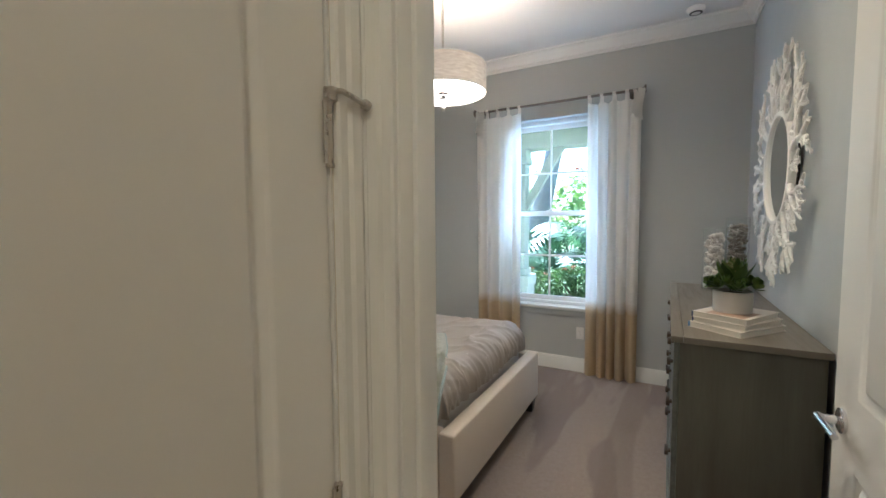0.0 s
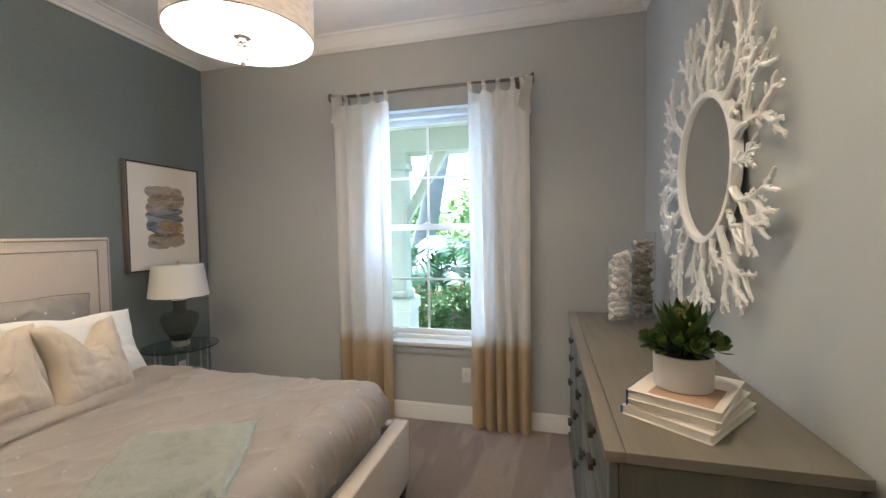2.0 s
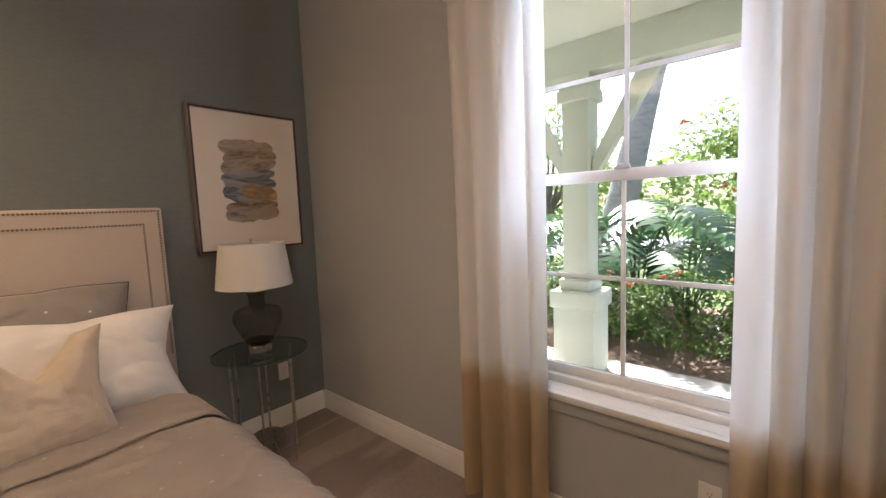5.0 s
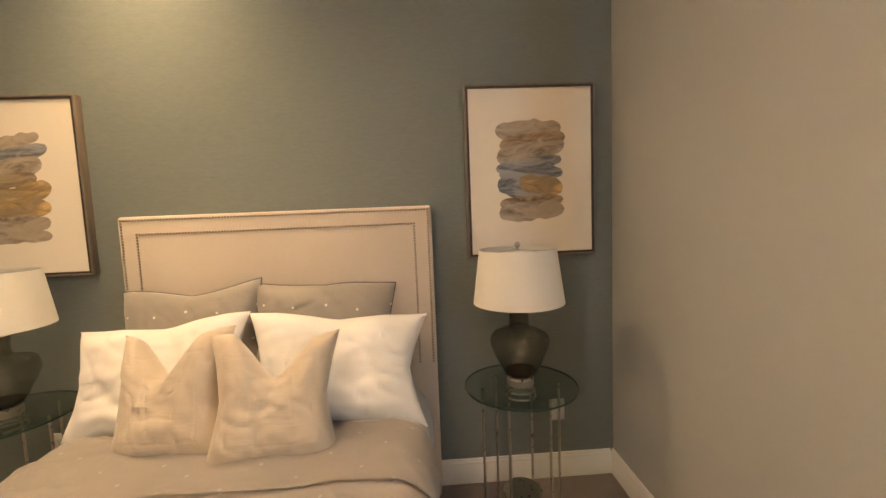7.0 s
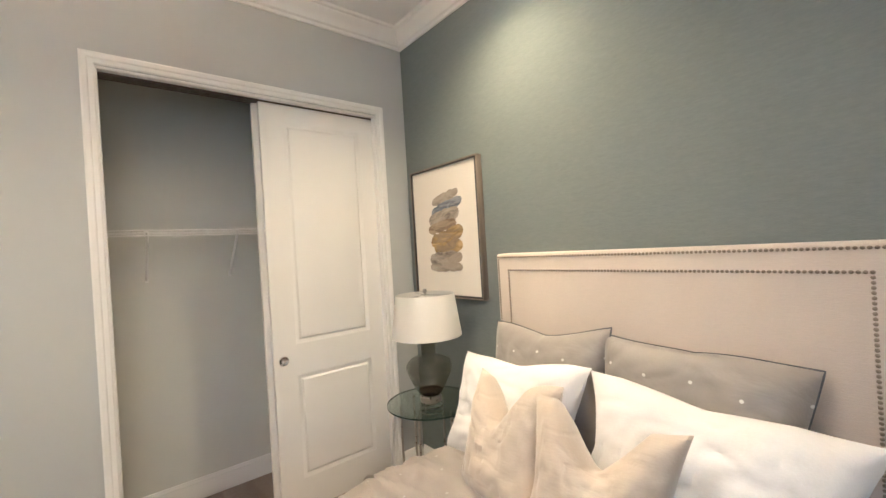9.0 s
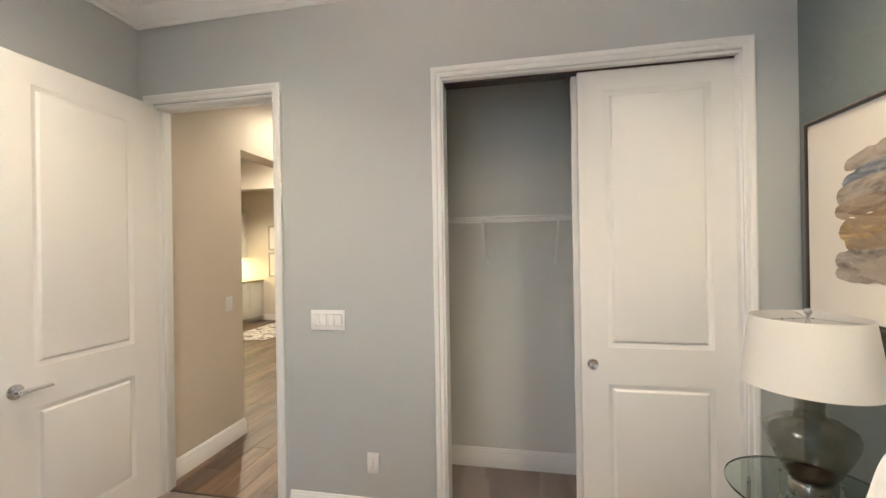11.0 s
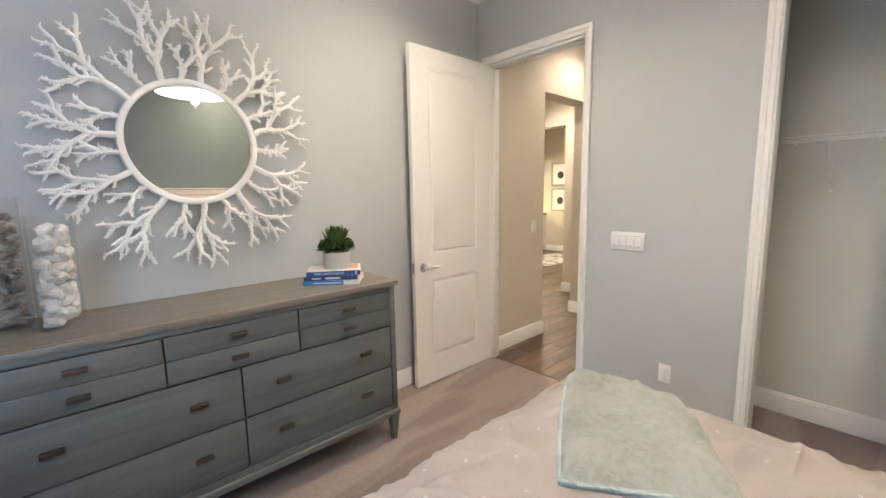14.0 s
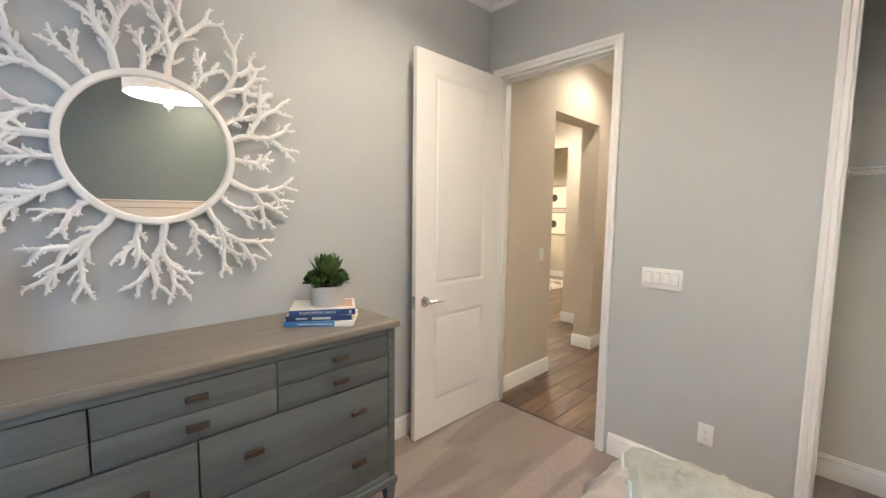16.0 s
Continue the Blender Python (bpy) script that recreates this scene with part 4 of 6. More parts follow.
part("canopy", lathe([(0, 0.777), (0.065, 0.777), (0.065, 0.766), (0.05, 0.756), (0.015, 0.75), (0, 0.75)], 36), NICKEL, pend)
bulb = new("pendant_bulb_light", bpy.data.lights.new("pendant_bulb_light", "POINT"))
bulb.data.energy, bulb.data.color, bulb.data.shadow_soft_size = 3.2, (1.0, 0.75, 0.48), 0.13
bulb.matrix_world = pose(PX + 0.08, PY, 2.36)

# ---- recessed downlights: their scallops show on the walls ----
for x, y, e, tone, cone in ((-2.50, 1.72, 13.5, (1.0, 0.75, 0.40), 130), (-0.10, 1.72, 10.5, (1.0, 0.75, 0.42), 146)):
    can = thing("recessed_downlight", (x, y, ZC), "white recessed ceiling downlight", "light", "downlights")
    part("trim_ring", lathe([(0.062, -0.001), (0.085, -0.001), (0.085, -0.004), (0.078, -0.009), (0.062, -0.006)], 40, closed=True), TRIM, can)
    part("lens", lathe([(0, -0.002), (0.061, -0.002), (0.061, -0.005), (0, -0.005)], 32), glowing("downlight_lens", (1.0, 0.85, 0.65), 4.0), can)
    s = new("downlight_beam", bpy.data.lights.new("downlight_beam", "SPOT"))
    s.data.energy, s.data.color, s.data.spot_size, s.data.spot_blend, s.data.shadow_soft_size = e, tone, radians(cone), 1.0, 0.10
    s.matrix_world = look((x, y, ZC - 0.02), (x, y, 0))

# ---- curtains ----
rod = thing("curtain_rod", (0, 3.84, 2.545), "pewter curtain rod with disc finials", "curtain rod")
part("pole", tube([(-1.585, 0, 0), (-0.06, 0, 0)], 0.0115, 16), PEWTER, rod)
for x, s in ((-1.585, -1), (-0.06, 1)):
    f = part("finial", lathe([(0, -0.02), (0.014, -0.02), (0.014, 0.0), (0.02, 0.004), (0.034, 0.014), (0.036, 0.02), (0.03, 0.026), (0, 0.028)], 28), PEWTER, rod)
    f.matrix_basis = pose(x, 0, 0, 0, 90 * s, 0)
for x in (-1.50, -0.16):
    part("bracket", tube([(x, 0.0, -0.013), (x, 0.03, -0.02), (x, 0.075, -0.02), (x, 0.087, -0.02)], 0.007, 10, lathe([(0, -0.05), (0.022, -0.05), (0.022, 0.01), (0, 0.01)], 4, (x, 0.083, -0.0))), PEWTER, rod)


def curtain(x0, x1, bow, seed):
    c = thing("curtain", (0, 3.84, 0), "white tie-top curtain dip-dyed tan at the hem", "curtain", "window curtains")
    bm, grid = bmesh.new(), []
    nx, nz = 120, 60
    for j in range(nz + 1):
        v = j / nz
        z = 0.012 + (2.49 - 0.012) * v
        row = []
        for i in range(nx + 1):
            u = i / nx
            spread = 1.0 + 0.04 * (1 - v) * bow
            x = (x0 + x1) / 2 + (u - 0.5) * (x1 - x0) * spread * (0.94 + 0.06 * v)
            ph = u * 2 * math.pi * 4.2 + seed + 1.3 * math.sin(u * 5 + seed) + 0.5 * math.sin(v * 2.4 + u * 4 + seed)
            amp = 0.012 + 0.026 * (1 - v) + 0.020 * noise.noise(Vector((u * 4 + seed, v * 1.2, 3)))
            y = amp * math.sin(ph) + 0.012 * noise.noise(Vector((u * 8, v * 2.5, seed))) + 0.02 * (1 - v)
            x += 0.010 * math.cos(ph) * (1 - 0.4 * v)
            sag = 0.02 * abs(math.sin(u * math.pi * 4)) * max(0.0, v - 0.97) / 0.03
            row.append(bm.verts.new((x, y - 0.005, z - sag)))
        grid.append(row)
    for a, b in zip(grid, grid[1:]):
        for i in range(nx):
            bm.faces.new((a[i], a[i + 1], b[i + 1], b[i]))
    part("cloth", bm, CURTAIN, c)
    for k in range(5):
        u = 0.02 + 0.96 * k / 4
        x = x0 + (x1 - x0) * u
        loop = [(x - 0.002 + 0.016 * math.cos(a) * 0, 0.0 + 0.016 * math.sin(a), 2.545 + 0.017 * math.cos(a)) for a in [i * 2 * math.pi / 14 for i in range(15)]]
        bm = bmesh.new()
        rows = []
        for p in loop:
            rows.append([bm.verts.new((p[0] - 0.014, p[1], p[2])), bm.verts.new((p[0] + 0.014, p[1], p[2]))])
        for a, b in zip(rows, rows[1:]):
            bm.faces.new((a[0], a[1], b[1], b[0]))
        for sgn in (-1, 1):
            q = [(x + sgn * 0.004, -0.014 * sgn, 2.53), (x + sgn * 0.006, -0.008 * sgn, 2.505), (x + 0.004 * sgn, 0.002, 2.475)]
            r2 = [[bm.verts.new((a - 0.013, b, z)), bm.verts.new((a + 0.013, b, z))] for a, b, z in q]
            for a, b in zip(r2, r2[1:]):
                bm.faces.new((a[0], a[1], b[1], b[0]))
        bmesh.ops.solidify(bm, geom=bm.faces[:], thickness=0.0015)
        part("tie", bm, CURTAIN, c)
    # loose tails at the outer end
    xe = x0 + 0.02 if seed < 2 else x1 - 0.05
    for k in range(3):
        w = 0.016
        bm, rows = bmesh.new(), []
        for i in range(12):
            v = i / 11
            x = xe + 0.028 * k + 0.012 * math.sin(v * 4 + k)
            rows.append([bm.verts.new((x - w, -0.03 - 0.008 * math.sin(v * 6 + k), 2.545 - v * (0.20 + 0.03 * k))), bm.verts.new((x + w, -0.026 - 0.01 * math.sin(v * 5 + k), 2.545 - v * (0.20 + 0.03 * k)))])
        for a, b in zip(rows, rows[1:]):
            bm.faces.new((a[0], a[1], b[1], b[0]))
        bmesh.ops.solidify(bm, geom=bm.faces[:], thickness=0.0015)
        part("tail", bm, CURTAIN, c)


curtain(-1.59, -1.125, 0.6, 0.6)
curtain(-0.495, -0.07, 1.2, 3.9)

# ---- framed art ----
FRAMEWOOD = timber("taupe_frame_wood", (0.16, 0.125, 0.095), (0.26, 0.21, 0.165), 22, "z", 0.4)
FRAMEFACE = painted("dark_frame_face", (0.03, 0.024, 0.022), 0.4, 0.0, 0.1)
PAPER = painted("art_paper", (0.80, 0.74, 0.65), 0.8, 0.05, 0.012)


def brush(name, tint, seed, other=(0.5, 0.45, 0.38)):
    m = Mat(name, tint, 0.8)
    rnd = m.node("ObjectInfo").outputs["Random"]
    streak = m.noise(13, 5, m.at((1, 0.45, 1.3)), 0.65, 0.9)
    wash = m.noise(7, 4, m.at((1, 0.5, 1)), 0.6, 0.8)
    dark = tuple(c * 0.42 for c in tint)
    light = tuple(min(0.8, c * 1.35 + 0.08) for c in tint)
    col = m.ramp(streak, (0.36, dark), (0.5, tint), (0.62, light))
    vein = m.ramp(m.noise(6, 4, m.at((1, 0.45, 1.6), (0.25, 0, 0)), 0.6, 1.2), (0.46, (0, 0, 0)), (0.54, (1, 1, 1)))
    col = m.mix(m.math("MULTIPLY", vein, 0.7), col, other)
    m.colour(m.mix(m.math("MULTIPLY", wash, 0.25), col, tuple(min(0.8, c * 1.2 + 0.10) for c in tint)))
    return m.m


TAUPE, SLATE, OCHRE, BROWN = brush("taupe_wash", (0.30, 0.25, 0.20), 1, (0.44, 0.36, 0.27)), brush("slate_wash", (0.13, 0.145, 0.175), 2, (0.42, 0.41, 0.41)), brush("ochre_wash", (0.40, 0.26, 0.10), 3, (0.24, 0.19, 0.14)), brush("umber_wash", (0.24, 0.165, 0.105), 4, (0.42, 0.33, 0.22))


def art(y0, y1, z0, z1, strokes, seed, shown):
    a = thing("framed_art", (XH, (y0 + y1) / 2, (z0 + z1) / 2), shown, "painting", "abstract paintings")
    w, h, f = (y1 - y0) / 2, (z1 - z0) / 2, 0.008
    bars = ((0.002, 0.045, -w, -w + f, -h, h), (0.002, 0.045, w - f, w, -h, h), (0.002, 0.045, -w + f, w - f, h - f, h), (0.002, 0.045, -w + f, w - f, -h, -h + f))
    for d in bars:
        part("frame_bar", boxes(d, bevel=0.0012), FRAMEWOOD, a)
    g = f + 0.010
    part("inner_lip", boxes((0.03, 0.0435, -w + f, -w + g, -h + f, h - f), (0.03, 0.0435, w - g, w - f, -h + f, h - f), (0.03, 0.0435, -w + g, w - g, h - g, h - f), (0.03, 0.0435, -w + g, w - g, -h + f, -h + g)), FRAMEFACE, a, "dark inner lip")
    part("canvas", boxes((0.02, 0.036, -w + g, w - g, -h + g, h - g)), PAPER, a, "cream paper ground")
    r = random.Random(seed)
    for k, (cy, cz, hy, hz, mat, tilt) in enumerate(strokes):
        bm = bmesh.new()
        n, top, bot = 40, [], []
        for i in range(n + 1):
            u = 2 * i / n - 1
            e = max(0.0, 1 - abs(u) ** 5) ** 0.5 * (1 + 0.22 * noise.noise(Vector((u * 3.5, k * 1.7, seed + 5))))
            wob = 0.25 * hz * noise.noise(Vector((u * 2.5, k * 3.1 + seed, 0)))
            yy = cy + u * hy + 0.012 * noise.noise(Vector((u, k, seed)))
            zz = cz + tilt * u * hy + wob
            x = 0.0362 + 0.00025 * k
            top.append(bm.verts.new((x, yy, zz + hz * e)))
            bot.append(bm.verts.new((x, yy, zz - hz * e)))
        for i in range(n):
            bm.faces.new((bot[i], bot[i + 1], top[i + 1], top[i]))
        part("brush_stroke", bm, mat, a)
    return a


art(3.180, 3.824, 1.202, 2.042, [(-0.01, 0.20, 0.165, 0.045, TAUPE, 0.02), (0.01, 0.145, 0.165, 0.04, BROWN, 0.10), (0.0, 0.10, 0.17, 0.045, TAUPE, 0.16), (-0.01, 0.035, 0.165, 0.03, SLATE, 0.12), (0.0, -0.01, 0.16, 0.035, SLATE, 0.0),
     (-0.02, -0.075, 0.15, 0.05, SLATE, -0.05), (0.05, -0.07, 0.11, 0.045, OCHRE, -0.18), (0.0, -0.15, 0.16, 0.03, BROWN, 0.06), (0.0, -0.195, 0.165, 0.045, TAUPE, 0.03)], 1, "abstract slate and ochre brushstroke painting in taupe frame")
art(0.731, 1.386, 1.208, 2.044, [(0.02, 0.21, 0.13, 0.03, TAUPE, 0.18), (0.03, 0.15, 0.15, 0.035, SLATE, 0.20), (0.0, 0.09, 0.15, 0.045, TAUPE, 0.12), (-0.02, 0.03, 0.14, 0.035, BROWN, 0.1), (0.02, -0.035, 0.16, 0.045, OCHRE, 0.22),
     (0.03, -0.10, 0.14, 0.04, OCHRE, 0.02), (0.0, -0.17, 0.16, 0.04, TAUPE, 0.06), (0.0, -0.225, 0.16, 0.03, TAUPE, 0.0)], 4, "abstract taupe and ochre brushstroke painting in taupe frame")

# ---- coral mirror ----
CORAL = painted("matte_white_coral", (0.80, 0.78, 0.74), 0.75, 0.25, 0.03)
MC = Vector((XD - 0.020, 2.742, 1.711))
mir = thing("coral_mirror", MC, "round mirror framed with white branching coral", "mirror")


def facing(bm):
    """Turns a shape made with z out of the wall so that it looks along -x."""
    bm.transform(Matrix(((0, 0, -1, 0), (1, 0, 0, 0), (0, 1, 0, 0), (0, 0, 0, 1))))
    return bm


glass = part("glass", facing(lathe([(0, 0.0215), (0.271, 0.0215), (0.271, 0.0165), (0, 0.0165)], 72)), MIRROR, mir, "silvered mirror glass", smooth=False)
glass.matrix_basis = pose(0, 0, 0, 0, -0.7, 0)
part("ring", facing(lathe([(0.271, 0.004), (0.269, 0.028), (0.274, 0.036), (0.284, 0.039), (0.295, 0.036), (0.299, 0.028), (0.299, 0.004)], 72, closed=True)), CORAL, mir, "white round frame")
part("backing", facing(lathe([(0, -0.018), (0.25, -0.018), (0.25, 0.003), (0.285, 0.003), (0.285, 0.011), (0, 0.011)], 48)), FRAMEFACE, mir)
cr = random.Random(21)


def limb(bm, p, ang, length, rad, home, tip):
    """One wavy stretch of coral with small knobs; returns its end and heading. home is the way outwards."""
    n = 5
    q, a, pts, rr = p.copy(), ang, [p.copy()], [rad]
    sway = cr.uniform(-0.30, 0.30)
    for i in range(1, n + 1):
        a += sway * math.sin(i * 1.5) + cr.uniform(-0.13, 0.13) - 0.10 * (a - home)
        q = q + Vector((math.cos(a), math.sin(a), 0)) * length / n
        q.z = min(0.036, max(0.018, q.z + cr.uniform(-0.003, 0.005)))
        pts.append(q.copy())
        rr.append((rad + (tip - rad) * i / n) * cr.uniform(0.93, 1.10))
        if cr.random() < 0.7 and rad < 0.0125:
            s = cr.choice((-1, 1))
            w = a + s * cr.uniform(0.7, 1.15)
            e = q + Vector((math.cos(w), math.sin(w), cr.uniform(-0.2, 0.3))) * (rr[-1] + cr.uniform(0.005, 0.012))
            tube([q, q.lerp(e, 0.7), e], [rr[-1] * 0.7, rr[-1] * 0.6, rr[-1] * 0.3], 6, bm)
    if tip < 0.006:
        pts.append(q + Vector((math.cos(a), math.sin(a), 0)) * 0.005)
        rr.append(tip * 0.45)
    tube(pts, rr, 8, bm)
    return q, a


def fork(bm, p, ang, length, rad, depth, home):
    """Splits in two again and again; the outer arms open sideways, then turn outwards."""
    last = depth == 0
    q, a = limb(bm, p, ang, length, rad, home, 0.0052 if last else rad * 0.88)
    if last:
        return
    open_by = cr.uniform(0.42, 0.60)
    lean = cr.uniform(-0.18, 0.18)
    for s in (-1, 1):
        fork(bm, q, a + lean + s * open_by, length * cr.uniform(0.76, 1.04), rad * 0.84, depth - 1, home + s * 0.27)
    for s in (-1, 1):
        if cr.random() < (0.6 if depth >= 2 else 0.3):
            fork(bm, p.lerp(q, cr.uniform(0.45, 0.8)), a + s * cr.uniform(0.7, 1.0), length * cr.uniform(0.5, 0.65), rad * 0.62, 0, home + s * 0.3)


for k in range(22):
    a = 2 * math.pi * (k + cr.uniform(-0.08, 0.08)) / 22 + 0.07
    big = k % 2 == 0
    bm = bmesh.new()
    root = Vector((0.294 * math.cos(a), 0.294 * math.sin(a), 0.024))
    if big:
        fork(bm, root, a + cr.uniform(-0.06, 0.06), 0.089 * cr.uniform(0.95, 1.1), 0.0146, 3, a)
    else:
        fork(bm, root, a + cr.uniform(-0.15, 0.15), 0.060 * cr.uniform(0.9, 1.15), 0.0112, 2, a)
    part("coral_branch", facing(bm), CORAL, mir)

# ---- hall, foyer and kitchen beyond the doorway ----
HY = HALL_Y
structure("wall_hall_west", wall_cells((-6.0, -0.395, 0.445, HY), (-0.06, 2.45, ZC), lambda i, j: (i, j) != (1, 0), lambda u, v, s: ((HX0, HX0 - 0.11)[s], u, v)), HALLPAINT, "beige painted hall wall round a door", "wall")
structure("wall_hall_east", wall_cells((-6.0, -1.12, -0.24, HY), (-0.06, 2.385, ZC), lambda i, j: (i, j) != (1, 0), lambda u, v, s: ((HX1, HX1 + 0.2)[s], u, v)), HALLPAINT, "beige painted hall wall with a square opening", "wall")
structure("wall_foyer", wall_cells((HX1 + 0.2, 1.46, 3.1, 5.0), (-0.06, 2.345, ZC), lambda i, j: (i, j) != (1, 0), lambda u, v, s: (u, (-1.95, -2.12)[s], v)), HALLPAINT, "beige painted foyer wall with a square opening", "wall")
structure("wall_foyer_north", boxes((XD + 0.16, 5.0, HY - 0.2, HY, -0.06, ZC)), HALLPAINT, "beige painted foyer wall", "wall")
structure("wall_foyer_east", boxes((5.0, 5.12, -6.0, HY, -0.06, ZC)), HALLPAINT, "beige painted far wall", "wall")
structure("wall_kitchen_end", boxes((HX1 + 0.2, 5.0, -5.52, -5.4, -0.06, ZC)), HALLPAINT, "beige painted kitchen wall with pictures", "wall")
structure("wall_hall_end", boxes((HX0 - 0.11, HX1, -6.1, -6.0, -0.06, ZC)), HALLPAINT, "beige painted hall end wall", "wall")
structure("ceiling_hall", boxes((HX0 - 0.11, 5.12, -6.1, YD - 0.116, ZC, ZC + 0.1)), CEIL, "white hall ceiling", "ceiling")
baseboard((HX1, -0.24), (HX1, HY - 0.02), (-1, 0))
baseboard((HX1, -6.0), (HX1, -1.12), (-1, 0))
baseboard((HX1 - 0.015, -1.12), (HX1 + 0.215, -1.12), (0, 1))
baseboard((HX1 - 0.015, -0.24), (HX1 + 0.215, -0.24), (0, -1))
baseboard((HX1 + 0.2, -1.95), (1.46, -1.95), (0, 1))
baseboard((1.46, -2.12), (1.46, -1.935), (1, 0))
baseboard((HX1 + 0.2, -5.4), (4.03, -5.4), (0, 1))
structure("trim_hall_crown", sweep(CROWN, [((HX1, -6.0, ZC), (-1, 0, 0)), ((HX1, HY, ZC), (-1, -1, 0)), ((HX0, HY, ZC), (1, -1, 0)), ((HX0, -6.0, ZC), (1, 0, 0))]), TRIM, "white crown moulding along the hall", "moulding")

# closed hall door with its casing and hinge stop
hall_door = thing("door_4", (HX0 - 0.006, 0.437, 0.012), "closed white two-panel hall door with nickel hinges", "door", kind="structure", rz=-90)
hleaf = panel_door(0.805, 2.42, 0.035, [(0.105, 0.70, 0.195, 0.80), (0.105, 0.70, 0.985, 2.31)], DOORWHITE, hall_door)
hleaf.matrix_basis = pose(0, -0.035, 0)
hinge_set(hall_door, -0.002, 0.006, (0.25, 0.95, 1.570, 2.25))
bm = tube([(-0.002, 0.010, 1.618), (-0.002, 0.010, 1.638)], 0.0105, 12)
tube([(-0.002, 0.010, 1.634), (-0.012, 0.026, 1.633), (-0.03, 0.031, 1.628), (-0.052, 0.035, 1.622)], 0.0045, 10, bm)
tube([(-0.051, 0.035, 1.622), (-0.060, 0.036, 1.620)], [0.009, 0.0085], 12, bm)
tube([(-0.002, 0.006, 1.630), (0.01, 0.016, 1.621), (0.014, 0.018, 1.616)], 0.004, 8, bm)
part("hinge_stop", bm, NICKEL, hall_door, "nickel hinge-pin door stop")
path = [((0.445, 0), (1, 0)), ((0.445, 2.45), (1, 1)), ((-0.395, 2.45), (-1, 1)), ((-0.395, 0), (-1, 0))]
bm = bmesh.new()
rows = [[bm.verts.new((HX0 + b, py + dy * a, pz + dz * a)) for a, b in CAS] for (py, pz), (dy, dz) in path]
for r, s in zip(rows, rows[1:]):
    for i in range(len(CAS)):
        bm.faces.new((r[i], r[(i + 1) % len(CAS)], s[(i + 1) % len(CAS)], s[i]))
bm.faces.new(rows[0])
bm.faces.new(rows[-1])
structure("trim_hall_door_casing", bm, TRIM, "white moulded casing round the hall door", "door casing", smooth=False)
structure("trim_hall_door_jamb", boxes((HX0 - 0.11, HX0 - 0.001, 0.4395, 0.4445, 0, 2.436), (HX0 - 0.11, HX0 - 0.001, -0.3945, -0.374, 0, 2.436), (HX0 - 0.11, HX0 - 0.001, -0.374, 0.4395, 2.436, 2.449)), TRIM, "white hall door jamb", "door jamb")
structure("wall_behind_hall_door", boxes((HX0 - 0.3, HX0 - 0.15, -0.6, 0.5, 0, 2.6)), HALLPAINT, "wall behind the closed hall door", "wall")

structure("trim_corner_strip", boxes((HX0 + 0.0005, HX0 + 0.024, 0.4980, 0.5195, 0, 2.5), bevel=0.001), TRIM, "white filler strip between the two casings", "trim")
# recessed lights of hall, foyer and kitchen, unseen; all but the first are assumed
for x, y, e in ((0.2, -0.72, 5.6), (1.3, -1.1, 17), (3.2, -3.9, 30), (0.2, -2.6, 8)):
    can = thing("recessed_downlight", (x, y, ZC), "white recessed ceiling downlight", "light", "downlights")
    part("trim_ring", lathe([(0.062, -0.001), (0.085, -0.001), (0.085, -0.004), (0.078, -0.009), (0.062, -0.006)], 40, closed=True), TRIM, can)
    part("lens", lathe([(0, -0.002), (0.061, -0.002), (0.061, -0.005), (0, -0.005)], 32), glowing("hall_lens", (1.0, 0.85, 0.65), 4.0), can)
    s = new("downlight_beam", bpy.data.lights.new("downlight_beam", "SPOT"))
    s.data.energy, s.data.color, s.data.spot_size, s.data.spot_blend, s.data.shadow_soft_size = e, (1.0, 0.79, 0.47), radians(140), 0.6, 0.06
    s.matrix_world = look((x, y, ZC - 0.02), (x, y, 0))


# dark sheet under each rocker paints the shade of the gap round it
GAPSHADOW = painted("plate_gap_shadow", (0.18, 0.175, 0.17), 0.6, 0.0, 0.01)


def plate(loc, rz, gangs, kind, label, cat):
    """A wall plate with rocker switches or a duplex outlet; its face looks along +y before the turn."""
    w = 0.07 + 0.046 * (gangs - 1)
    t = thing("light_switch" if kind == "switch" else "wall_outlet", loc, label, cat, "wall plates", rz=rz)
    part("cover", box(bmesh.new(), -w / 2, w / 2, 0.0, 0.006, -0.0575, 0.0575, 0.0025), PLASTIC, t)
    for g in range(gangs):
        x = (g - (gangs - 1) / 2) * 0.046
        if kind == "switch":
            part("rocker_gap", boxes((x - 0.0178, x + 0.0178, 0.0056, 0.0063, -0.0345, 0.0345)), GAPSHADOW, t)
            part("rocker", box(bmesh.new(), x - 0.0165, x + 0.0165, 0.0055, 0.0095, -0.033, 0.033, 0.0015), PLASTIC, t)
            part("toggle_bar", box(bmesh.new(), x - 0.013, x + 0.013, 0.0095, 0.0115, -0.027, -0.012, 0.0008), PLASTIC, t)
        else:
            for z in (-0.02, 0.02):
                o = part("socket", lathe([(0, 0.0), (0.0165, 0.0), (0.0165, 0.002), (0, 0.002)], 24), PLASTIC, t)
                o.matrix_basis = pose(x, 0.0058, z, -90, 0, 0)
                part("slot", boxes((x - 0.007, x - 0.005, 0.0076, 0.0082, z - 0.002, z + 0.008), (x + 0.005, x + 0.007, 0.0076, 0.0082, z - 0.002, z + 0.006), (x - 0.002, x + 0.002, 0.0076, 0.0082, z - 0.010, z - 0.006)), SLOTSHADOW, o).matrix_parent_inverse = o.matrix_basis.inverted()
            part("screw", boxes((x - 0.003, x + 0.003, 0.0058, 0.0068, -0.003, 0.003)), NICKEL, t)
    return t


